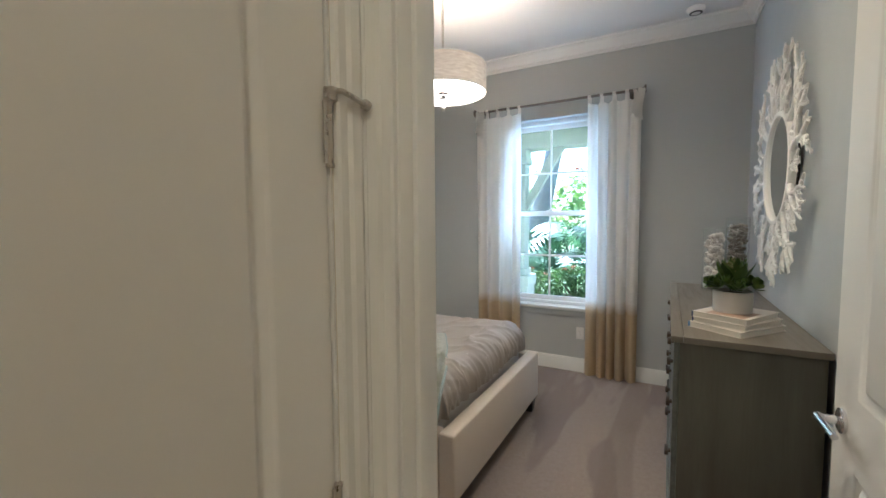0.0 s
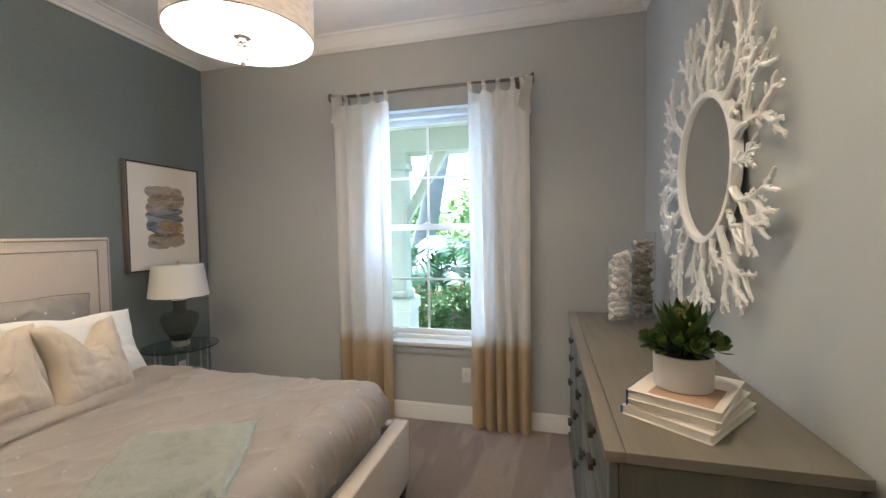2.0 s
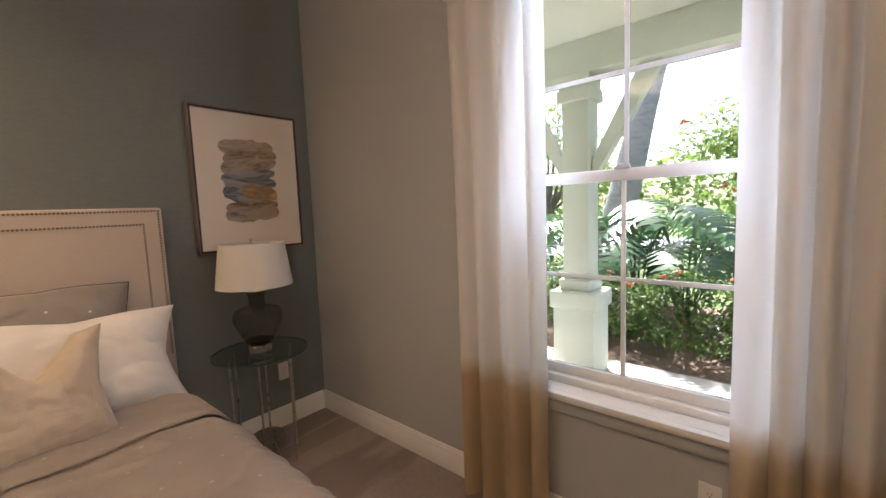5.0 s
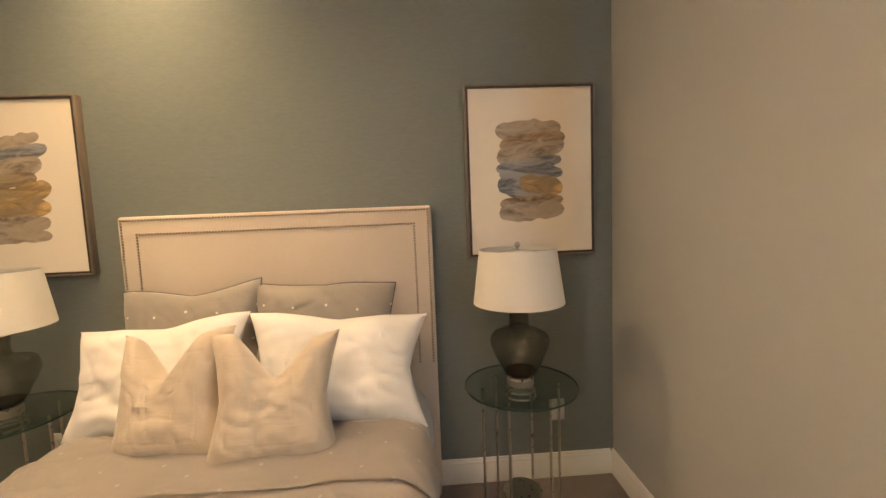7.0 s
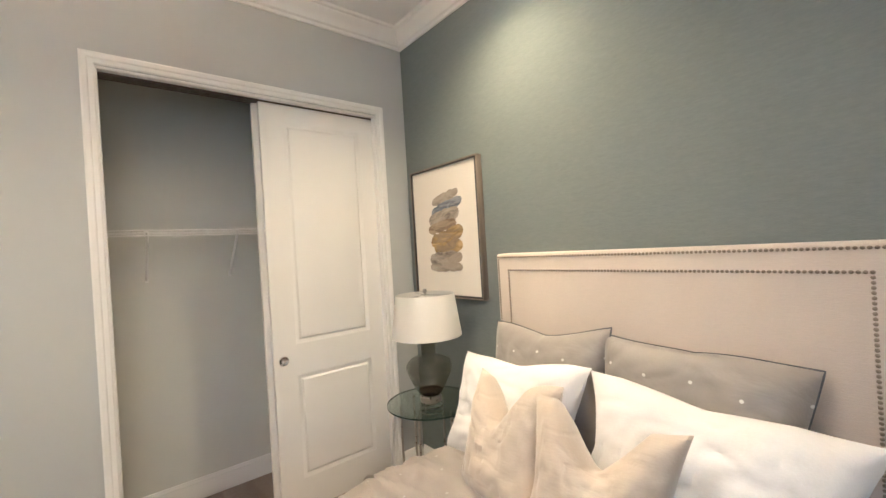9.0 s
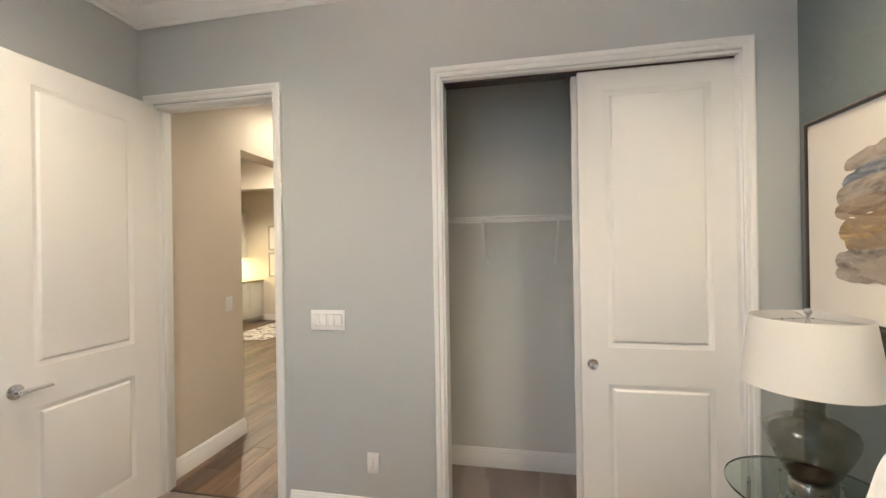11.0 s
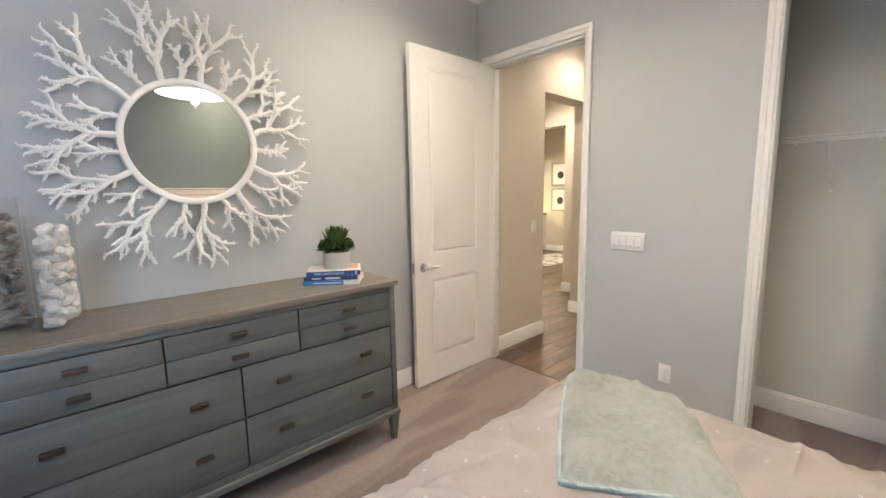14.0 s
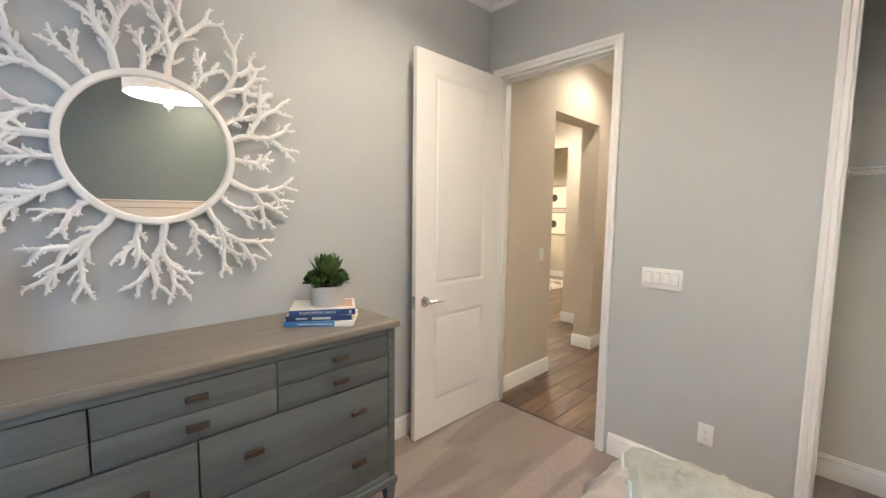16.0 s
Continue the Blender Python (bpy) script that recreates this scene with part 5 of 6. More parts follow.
plate((-0.567, YD, 1.125), 0, 4, "switch", "white four-gang rocker switch plate on grey wall", "switch")
plate((HX1, -0.075, 1.11), 90, 1, "switch", "white single switch plate on the hall wall", "switch")
plate((-0.828, YD, 0.33), 0, 1, "outlet", "white duplex outlet on grey wall", "outlet")
plate((-0.555, YW, 0.375), 180, 1, "outlet", "white duplex outlet below the window", "outlet")
plate((XH, 3.629, 0.372), -90, 1, "outlet", "white duplex outlet behind the bedside table", "outlet")
plate((XH, 1.10, 0.36), -90, 1, "outlet", "white duplex outlet behind the bedside table", "outlet")

# ---- kitchen glimpse ----
CAB = painted("white_cabinet", (0.72, 0.70, 0.64), 0.4, 0.02, 0.015)
STONE = painted("speckled_granite", (0.32, 0.27, 0.20), 0.25, 0.05, 0.3)


def cabinet(y0, y1, z0, z1, x0, label, group, rows):
    c = thing("kitchen_cabinet", (0, 0, 0), label, "cabinet", group)
    part("body", boxes((x0, 4.99, y0, y1, z0, z1)), CAB, c)
    for a, b in rows:
        d = part("door", boxes((x0 - 0.02, x0 - 0.001, y0 + 0.008, y1 - 0.008, a + 0.004, b - 0.004), bevel=0.002), CAB, c)
        part("panel_frame", boxes((x0 - 0.026, x0 - 0.0205, y0 + 0.01, y0 + 0.06, a + 0.006, b - 0.006), (x0 - 0.026, x0 - 0.0205, y1 - 0.06, y1 - 0.01, a + 0.006, b - 0.006)), CAB, d)
        part("handle", tube([(x0 - 0.05, y0 + 0.1, (a + b) / 2 - 0.04), (x0 - 0.05, y0 + 0.1, (a + b) / 2 + 0.04)], 0.005, 8), NICKEL, d)


for k in range(4):
    y0 = -5.39 + 0.46 * k
    cabinet(y0, y0 + 0.458, 0.10, 0.87, 4.07, "white shaker base cabinet with drawer", "base cabinets", ((0.10, 0.68), (0.68, 0.87)))
    cabinet(y0, y0 + 0.458, 1.40, 2.42, 4.47, "white shaker wall cabinet", "wall cabinets", ((1.40, 2.42),))
tagged(part("worktop", boxes((4.03, 4.99, -5.395, -3.55, 0.872, 0.91), bevel=0.003), STONE), "speckled brown granite kitchen worktop", "worktop")
tagged(part("toe_kick", boxes((4.13, 4.99, -5.39, -3.55, 0.0, 0.099)), CAB), "white recessed cabinet plinth", "plinth")
ul = new("under_cabinet_light", bpy.data.lights.new("under_cabinet_light", "AREA"))
ul.data.energy, ul.data.color, ul.data.shape, ul.data.size, ul.data.size_y = 3.5, (1.0, 0.82, 0.28), "RECTANGLE", 0.1, 1.7
ul.matrix_world = look((4.70, -4.5, 1.393), (4.70, -4.5, 0.5))
DARKLEAF = painted("dark_print", (0.05, 0.035, 0.03), 0.7, 0.0, 0.2)
SILVERFRAME = timber("champagne_frame", (0.36, 0.31, 0.24), (0.5, 0.44, 0.36), 20, "x", 0.35)
for z0, z1 in ((0.97, 1.50), (1.565, 2.10)):
    p = thing("framed_print", (3.60, -5.4, (z0 + z1) / 2), "botanical print in a pale champagne frame", "picture", "kitchen prints")
    w, h = 0.30, (z1 - z0) / 2
    for d in ((-w, -w + 0.03, 0, 0.03, -h, h), (w - 0.03, w, 0, 0.03, -h, h), (-w + 0.03, w - 0.03, 0, 0.03, h - 0.03, h), (-w + 0.03, w - 0.03, 0, 0.03, -h, -h + 0.03)):
        part("frame_bar", boxes(d, bevel=0.002), SILVERFRAME, p)
    part("mat_board", boxes((-w + 0.03, w - 0.03, 0.004, 0.015, -h + 0.03, h - 0.03)), PAPER, p)
    m = part("leaf_print", lathe([(0, 0), (0.06, 0), (0.085, 0.0006), (0.07, 0.001), (0, 0.001)], 18), DARKLEAF, p)
    m.matrix_basis = pose(0.06, 0.0152, -0.02, -90, 20, 0)
RUGM = Mat("patterned_rug", (0.5, 0.45, 0.4), 0.95)
RUGM.colour(RUGM.mix(RUGM.ramp(RUGM.noise(6, 5, None, 0.7, 1.5), (0.45, (0, 0, 0)), (0.5, (1, 1, 1))), (0.16, 0.14, 0.13), (0.62, 0.56, 0.48)))
tagged(part("kitchen_rug", boxes((2.7, 3.55, -5.0, -3.45, 0.001, 0.01), bevel=0.002), RUGM.m), "faded grey patterned kitchen runner on the floor", "rug")

# ---- closet wire shelf ----
shelf = thing("wire_shelf", (0, 0, 0), "white vinyl-coated wire closet shelf on braces", "shelf")
SY0, SY1, SZ = CLO_Y + 0.008, CLO_Y + 0.315, 1.715
WIRE = painted("white_wire", (0.80, 0.79, 0.76), 0.35, 0.0, 0.01)
for y, z in ((SY0, SZ), (SY1, SZ), (SY1, SZ - 0.03), ((SY0 + SY1) / 2, SZ - 0.004)):
    part("rail", tube([(XH + 0.004, y, z), (CLO_X - 0.004, y, z)], 0.0035, 8), WIRE, shelf)
wire_me = mesh_of("wire", tube([(0, SY0, SZ + 0.004), (0, SY1, SZ + 0.004), (0, SY1 + 0.001, SZ - 0.03)], 0.0016, 5), WIRE)
for k in range(73):
    share("wire", wire_me, shelf, pose(XH + 0.02 + k * 0.0254, 0, 0))
for x in (-1.425, -1.885, -2.4):
    part("brace", tube([(x, SY1 - 0.005, SZ - 0.008), (x, CLO_Y + 0.01, 1.44), (x, CLO_Y + 0.004, 1.43)], 0.0075, 8, boxes((x - 0.008, x + 0.008, CLO_Y + 0.0005, CLO_Y + 0.006, 1.415, 1.45))), WIRE, shelf)
for x in (-1.25, -1.6, -2.05):
    part("clip", boxes((x - 0.006, x + 0.006, CLO_Y + 0.0005, CLO_Y + 0.012, SZ - 0.02, SZ + 0.006), bevel=0.002), PLASTIC, shelf)

# ---- ceiling fittings ----
vent = thing("ceiling_vent", (0.2, 0.945, ZC), "white louvred ceiling air vent", "vent")
part("frame", boxes((-0.16, 0.16, -0.2, -0.175, -0.008, -0.0005), (-0.16, 0.16, 0.175, 0.2, -0.008, -0.0005), (-0.16, -0.135, -0.175, 0.175, -0.008, -0.0005), (0.135, 0.16, -0.175, 0.175, -0.008, -0.0005), bevel=0.002), TRIM, vent)
# flat sheet behind the slats, its grey standing for the shade in there
part("backing", boxes((-0.135, 0.135, -0.175, 0.175, -0.0022, -0.0012)), painted("vent_shadow", (0.25, 0.25, 0.25), 0.8, 0, 0.02), vent)
for k in range(15):
    b = part("slat", boxes((-0.135, 0.135, -0.009, 0.009, -0.0008, 0.0008)), TRIM, vent)
    b.matrix_basis = pose(0, -0.163 + k * 0.0233, -0.009, 35, 0, 0)
sd = thing("smoke_detector", (0.297, 3.70, ZC), "white round smoke detector on the ceiling", "smoke detector")
part("housing", lathe([(0, -0.038), (0.035, -0.038), (0.052, -0.032), (0.06, -0.018), (0.065, -0.014), (0.065, -0.001), (0, -0.001)], 40), PLASTIC, sd)
part("grille", lathe([(0.03, -0.0395), (0.045, -0.036), (0.045, -0.0375), (0.03, -0.041)], 32, closed=True), SLOTSHADOW, sd)

# ---- things on the dresser ----
COVER = painted("cream_book_cover", (0.72, 0.66, 0.58), 0.4, 0.03, 0.03)
PAGES = painted("book_pages", (0.78, 0.74, 0.66), 0.85, 0.2, 0.05)
BLUE1, BLUE2, BLUE3 = (painted(n, c, 0.4, 0.03, 0.04) for n, c in (("navy_spine", (0.03, 0.07, 0.20)), ("deep_blue_spine", (0.02, 0.04, 0.13)), ("bright_blue_spine", (0.06, 0.20, 0.45))))
INK = painted("pale_spine_ink", (0.62, 0.64, 0.66), 0.5, 0.0, 0.01)
SPINELABEL = painted("white_spine_block", (0.75, 0.73, 0.70), 0.45, 0.0, 0.01)


def book(x, y, z, w, l, t, rz, spine, cover, label):
    b = thing("book", (x, y, z), label, "book", "stacked books", rz=rz)
    part("page_block", box(bmesh.new(), -w / 2 + 0.004, w / 2 - 0.006, -l / 2 + 0.005, l / 2 - 0.005, 0.0025, t - 0.0025), PAGES, b)
    part("cover", boxes((-w / 2 + 0.002, w / 2, -l / 2, l / 2, 0, 0.0024), (-w / 2 + 0.002, w / 2, -l / 2, l / 2, t - 0.0024, t), bevel=0.0007), cover, b)
    part("spine", box(bmesh.new(), -w / 2 - 0.001, -w / 2 + 0.003, -l / 2, l / 2, 0, t, 0.0008), spine, b)
    return b


def spine_text(b, words, w, t, size, y):
    cu = bpy.data.curves.new("title", "FONT")
    cu.body, cu.size, cu.extrude, cu.align_x, cu.align_y = words, size, 0.0002, "CENTER", "CENTER"
    o = new("title", cu)
    me = bpy.data.meshes.new_from_object(o)
    bpy.data.objects.remove(o)
    me.materials.clear()
    me.materials.append(INK)
    o = new("title", me)
    o.parent = b
    o.matrix_basis = Matrix.Translation((-w / 2 - 0.0014, y, t / 2)) @ Matrix(((0, 0, -1, 0), (-1, 0, 0, 0), (0, 1, 0, 0), (0, 0, 0, 1)))


BZ = FZ + 0.0005
b3 = book(0.430, 2.145, BZ, 0.228, 0.30, 0.025, -39, BLUE3, COVER, "large hardback with a bright blue spine")
part("spine_label", boxes((-0.1157, -0.1147, -0.1495, -0.07, 0.001, 0.024)), SPINELABEL, b3)
part("text_bar", boxes((-0.1157, -0.1149, -0.06, 0.09, 0.009, 0.014)), INK, b3)
b2 = book(0.432, 2.15, BZ + 0.0255, 0.22, 0.285, 0.024, -35, BLUE2, COVER, "hardback with a dark blue spine")
part("text_bar", boxes((-0.1117, -0.1109, -0.05, 0.03, 0.007, 0.017)), INK, b2)
part("text_bar", boxes((-0.1117, -0.1109, 0.05, 0.10, 0.009, 0.015)), INK, b2)
b1 = book(0.425, 2.145, BZ + 0.05, 0.22, 0.285, 0.027, -31, BLUE1, COVER, "hardback lettered on its navy spine")
spine_text(b1, "PLAIN SIMPLE USEFUL", 0.22, 0.027, 0.0165, 0.02)
part("emblem", boxes((-0.1117, -0.1109, -0.125, -0.115, 0.006, 0.02)), INK, b1)
part("cover_print", boxes((-0.06, 0.09, -0.13, 0.02, 0.0271, 0.0276)), painted("rust_cover_print", (0.40, 0.26, 0.17), 0.45, 0.0, 0.25), b1)

PZ = BZ + 0.0782
plant = thing("potted_plant", (0.412, 2.135, PZ), "green succulent plant in a grey ceramic pot", "plant")
part("pot", lathe([(0, 0), (0.069, 0), (0.0725, 0.003), (0.074, 0.05), (0.0745, 0.092), (0.0705, 0.093), (0.069, 0.075), (0, 0.075)], 48), painted("pale_grey_ceramic", (0.56, 0.54, 0.51), 0.55, 0.15, 0.03), plant)
part("soil", lathe([(0, 0.08), (0.07, 0.078), (0.07, 0.0755), (0, 0.0755)], 24), painted("dark_soil", (0.03, 0.022, 0.015), 0.95, 0.8, 0.4), plant)
lm = Mat("succulent_leaf", (0.05, 0.11, 0.03), 0.42)
lr = lm.node("ObjectInfo").outputs["Random"]
lm.colour(lm.mix(lr, (0.04, 0.09, 0.02), (0.17, 0.25, 0.06)))


def leaf_mesh(name, l, w, mat, curl=0.35, thick=0.002, n=6, tip=1.0):
    bm, rows = bmesh.new(), []
    for i in range(n + 1):
        u = i / n
        half = w / 2 * (math.sin(math.pi * min(1, u * 0.93 + 0.07)) ** 0.75) * (1 if u < 0.7 else 1 - (u - 0.7) / 0.3 * (1 - 0.15) * tip)
        x, z = l * u * (1 - 0.15 * u * curl), l * curl * u * u
        rows.append([bm.verts.new((x, -half, z + half * 0.25)), bm.verts.new((x, 0, z - half * 0.1)), bm.verts.new((x, half, z + half * 0.25))])
    for a, b in zip(rows, rows[1:]):
        for k in (0, 1):
            bm.faces.new((a[k], a[k + 1], b[k + 1], b[k]))
    bmesh.ops.solidify(bm, geom=bm.faces[:], thickness=thick)
    return mesh_of(name, bm, mat)


pr = random.Random(8)


def paddle_mesh(name, l, w, mat, thick=0.0035):
    """A fleshy spoon-shaped leaf, widest past its middle and round at the tip."""
    bm, rows = bmesh.new(), []
    for u in (0.0, 0.2, 0.4, 0.6, 0.78, 0.9, 0.97, 1.0):
        v = u ** 1.35
        half = w / 2 * max(0.16 if u < 0.5 else 0.10, math.sqrt(max(0.0, 1 - (2 * v - 1) ** 2)))
        z = l * (0.30 * u * u - 0.05)
        rows.append([bm.verts.new((l * u, -half, z + half * 0.3)), bm.verts.new((l * u, 0, z)), bm.verts.new((l * u, half, z + half * 0.3))])
    for a, b in zip(rows, rows[1:]):
        for k in (0, 1):
            bm.faces.new((a[k], a[k + 1], b[k + 1], b[k]))
    bmesh.ops.solidify(bm, geom=bm.faces[:], thickness=thick)
    return mesh_of(name, bm, mat)


lm1, lm2 = leaf_mesh("leaf", 0.140, 0.052, lm.m, 0.10, tip=0.85), paddle_mesh("leaf", 0.037, 0.025, lm.m)
for k in range(26):
    a = k * 137.5 + pr.uniform(-12, 12)
    share("leaf", lm1, plant, pose(0.012 * math.cos(radians(a)), 0.012 * math.sin(radians(a)), 0.096 + 0.012 * pr.random(), 0, -(84 - 1.3 * k + pr.uniform(-6, 6)), a))
# small rosettes of round leaves spill over the rim
for k in range(13):
    a = radians(k * 360 / 13 + pr.uniform(-9, 9))
    d = (0.074, 0.056)[k % 2] + pr.uniform(-0.004, 0.006)
    hub = pose(d * math.cos(a), d * math.sin(a), pr.uniform(0.098, 0.116) + (0.012 if k % 2 else 0), 0, 0, math.degrees(a)) @ pose(0, 0, 0, pr.uniform(-15, 15), pr.uniform(15, 48), 0)
    for i in range(13):
        share("leaf", lm2, plant, hub @ pose(0, 0, 0.001 * i, 0, -(8 + 5.2 * i), i * 137.5))
bud = bmesh.new()
bmesh.ops.create_icosphere(bud, subdivisions=1, radius=0.0055, matrix=Matrix.Diagonal((0.85, 0.85, 1.25, 1)))
bm_ = mesh_of("bud", bud, painted("pale_green_bud", (0.22, 0.22, 0.07), 0.5, 0.0, 0.2))
for k in range(4):
    x, y, h = pr.uniform(-0.035, 0.035), pr.uniform(-0.045, 0.045), pr.uniform(0.19, 0.235)
    part("stem", tube([(x * 0.5, y * 0.5, 0.09), (x, y, h)], 0.002, 6), lm.m, plant)
    for i in range(11):
        q = radians(i * 137.5)
        e = 0.0 if i == 0 else 0.006 + 0.0009 * i
        share("bud", bm_, plant, pose(x + e * math.cos(q), y + e * math.sin(q), h + 0.004 - 0.0055 * i, 0, 30, i * 137.5))

# glass cylinders of driftwood and pale pieces
WOODPALE = timber("bleached_driftwood", (0.26, 0.215, 0.17), (0.62, 0.56, 0.48), 30, "x", 0.85, 0.3, 0.7)
CHALK = timber("chalky_white_wood", (0.60, 0.54, 0.46), (0.82, 0.79, 0.74), 22, "x", 0.85, 0.6, 0.35)


VASEGLASS = clear_sheet("vase_glass", (0.985, 0.99, 0.99), 0.7)


def vase(x, y, r, h, fill, mat, count, sizes, label, inside):
    v = thing("glass_vase", (x, y, FZ), label, "vase", "glass cylinders")
    part("cylinder", lathe([(0, 0.001), (r, 0.001), (r, h), (r - 0.0035, h), (r - 0.0035, 0.012), (0, 0.012)], 48), VASEGLASS, v)
    rr = random.Random(inside)
    shapes = []
    for s in range(5):
        l, w = rr.uniform(*sizes[0]), rr.uniform(*sizes[1])
        pts = [((i / 4 - 0.5) * l, 0.12 * w * rr.uniform(-1, 1), 0.12 * w * rr.uniform(-1, 1)) for i in range(5)]
        shapes.append((mesh_of("piece", tube(pts, [w * k * rr.uniform(0.85, 1.1) for k in (0.42, 0.5, 0.52, 0.5, 0.4)], 8), mat), l, w))
    for k in range(count):
        me, l, w = rr.choice(shapes)
        z = 0.012 + w / 2 + (fill - 0.012 - w) * k / (count - 1)
        a = rr.uniform(0, 2 * math.pi)
        lim = max(0.0, math.sqrt(max(0, (r - 0.006) ** 2 - (l / 2) ** 2)) - w / 2)
        d = rr.uniform(0.82, 1.0) * lim if rr.random() < 0.78 else rr.uniform(0, 0.6) * lim
        tilt = rr.uniform(-28, 28)
        share("piece", me, v, pose(-d * math.sin(a), d * math.cos(a), z, rr.uniform(0, 90), tilt, math.degrees(a)))
    return v


vase(0.435, 3.285, 0.069, 0.43, 0.395, CHALK, 88, ((0.042, 0.060), (0.030, 0.041)), "clear glass cylinder filled with chalky white wood pieces", 3)
vase(0.580, 3.437, 0.070, 0.50, 0.455, WOODPALE, 104, ((0.060, 0.092), (0.016, 0.027)), "tall glass cylinder filled with driftwood sticks", 9)

# ---- outside: porch, garden ----
CONC = painted("porch_concrete", (0.50, 0.48, 0.44), 0.85, 0.5, 0.06)
structure("porch_floor", boxes((-7, 6, WY, 6.32, -0.30, -0.12), bevel=0.01), CONC, "pale concrete porch floor", "porch floor")
structure("porch_ceiling", boxes((-7, 6, WY, 6.45, 2.78, 2.9)), STUCCO, "cream stucco porch ceiling", "ceiling")
structure("porch_beam", boxes((-7, 6, 5.82, 6.17, 2.50, 2.779), bevel=0.01), STUCCO, "cream stucco porch beam", "beam")
structure("wall_exterior", boxes((-7, XH - 0.13, WY - 0.2, WY, -0.3, 2.9), (XD + 0.13, 6, WY - 0.2, WY, -0.3, 2.9)), STUCCO, "cream stucco house wall", "wall")
structure("roof", boxes((-7.2, 6.2, -6.4, 6.9, 3.2, 3.32)), painted("roof_tile", (0.25, 0.2, 0.16), 0.8, 0.5, 0.1), "flat plain roof over the house", "roof")


def porch_column(x):
    c = thing("porch_column", (x, 5.93, -0.12), "square cream porch column on a panelled base", "column", "porch columns")
    part("base", box(bmesh.new(), -0.185, 0.185, -0.185, 0.185, 0, 0.60, 0.012), STUCCO, c)
    part("base_cap", box(bmesh.new(), -0.21, 0.21, -0.21, 0.21, 0.601, 0.76, 0.02, 3), STUCCO, c)
    part("collar", box(bmesh.new(), -0.145, 0.145, -0.145, 0.145, 0.761, 0.86, 0.015, 3), STUCCO, c)
    part("shaft", box(bmesh.new(), -0.116, 0.116, -0.116, 0.116, 0.861, 2.40, 0.008), STUCCO, c)
    part("capital", box(bmesh.new(), -0.15, 0.15, -0.15, 0.15, 2.401, 2.50, 0.012, 3), STUCCO, c)
    part("capital_block", box(bmesh.new(), -0.135, 0.135, -0.135, 0.135, 2.501, 2.619, 0.006), STUCCO, c)
    for s in (-1, 1):
        bm = bmesh.new()
        pts = [(0.123, 1.72), (0.123, 1.90), (0.50, 2.61), (0.66, 2.61), (0.60, 2.50)]
        a = [bm.verts.new((s * p, -0.05, z)) for p, z in pts]
        b = [bm.verts.new((s * p, 0.05, z)) for p, z in pts]
        bm.faces.new(a)
        bm.faces.new(b)
        for i in range(5):
            bm.faces.new((a[i], a[(i + 1) % 5], b[(i + 1) % 5], b[i]))
        part("brace", bm, STUCCO, c, "diagonal brace")


for x in (-1.82, 2.6, -6.0):
    porch_column(x)

gm = Mat("lawn_ground", (0.1, 0.16, 0.05), 0.95)
gm.colour(gm.ramp(gm.noise(0.35, 6), (0.35, (0.10, 0.15, 0.045)), (0.6, (0.17, 0.22, 0.08))))
gm.bump(gm.noise(30, 4), 0.5, 0.05)
bm = bmesh.new()
bmesh.ops.create_grid(bm, x_segments=60, y_segments=60, size=1500, matrix=Matrix.Translation((0, 0, -0.22)))
structure("ground", bm, gm.m, "green lawn reaching the horizon", "ground")
mm = Mat("bark_mulch", (0.16, 0.09, 0.06), 0.95)
mm.colour(mm.ramp(mm.noise(34, 5, None, 0.7), (0.3, (0.12, 0.07, 0.05)), (0.5, (0.28, 0.18, 0.135)), (0.75, (0.46, 0.36, 0.30))))
mm.bump(mm.noise(40, 5), 1.0, 0.03)
bm = bmesh.new()
bmesh.ops.create_grid(bm, x_segments=90, y_segments=40, size=1)
for v in bm.verts:
    v.co = Vector((v.co.x * 7 - 0.5, 7.75 + v.co.y * 1.45, -0.17 + 0.03 * noise.noise(Vector((v.co.x * 22, v.co.y * 9, 0)))))
structure("mulch_bed", bm, mm.m, "brown bark mulch planting bed", "mulch bed")
structure("pavement", boxes((-40, 40, 16.5, 22.0, -0.25, -0.205)), painted("pale_road", (0.55, 0.54, 0.52), 0.9, 0.3, 0.05), "pale sunlit road beyond the fence", "road")

rr = random.Random(4)


def foliage(name, lo, hi, rough=0.5, trans=0.35):
    m = Mat(name, hi, rough)
    rnd = m.node("NewGeometry").outputs["Random Per Island"]
    col = m.mix(rnd, lo, hi)
    m.colour(col)
    tr = m.node("BsdfTranslucent", Color=col)
    mx = m.node("MixShader", Fac=trans)
    m.link(m.b.outputs[0], mx.inputs[1])
    m.link(tr.outputs[0], mx.inputs[2])
    m.link(mx.outputs[0], m.t.nodes["Material Output"].inputs["Surface"])
    return m.m


HEDGE = foliage("hedge_leaf", (0.045, 0.10, 0.022), (0.17, 0.27, 0.06), 0.45, 0.45)
PHILO = foliage("philodendron_leaf", (0.035, 0.10, 0.045), (0.11, 0.22, 0.10), 0.3, 0.3)
TREELEAF = foliage("tree_leaf", (0.10, 0.18, 0.04), (0.30, 0.40, 0.11), 0.5, 0.5)
FLOWER = painted("coral_red_flower", (0.62, 0.10, 0.05), 0.6, 0.0, 0.15)


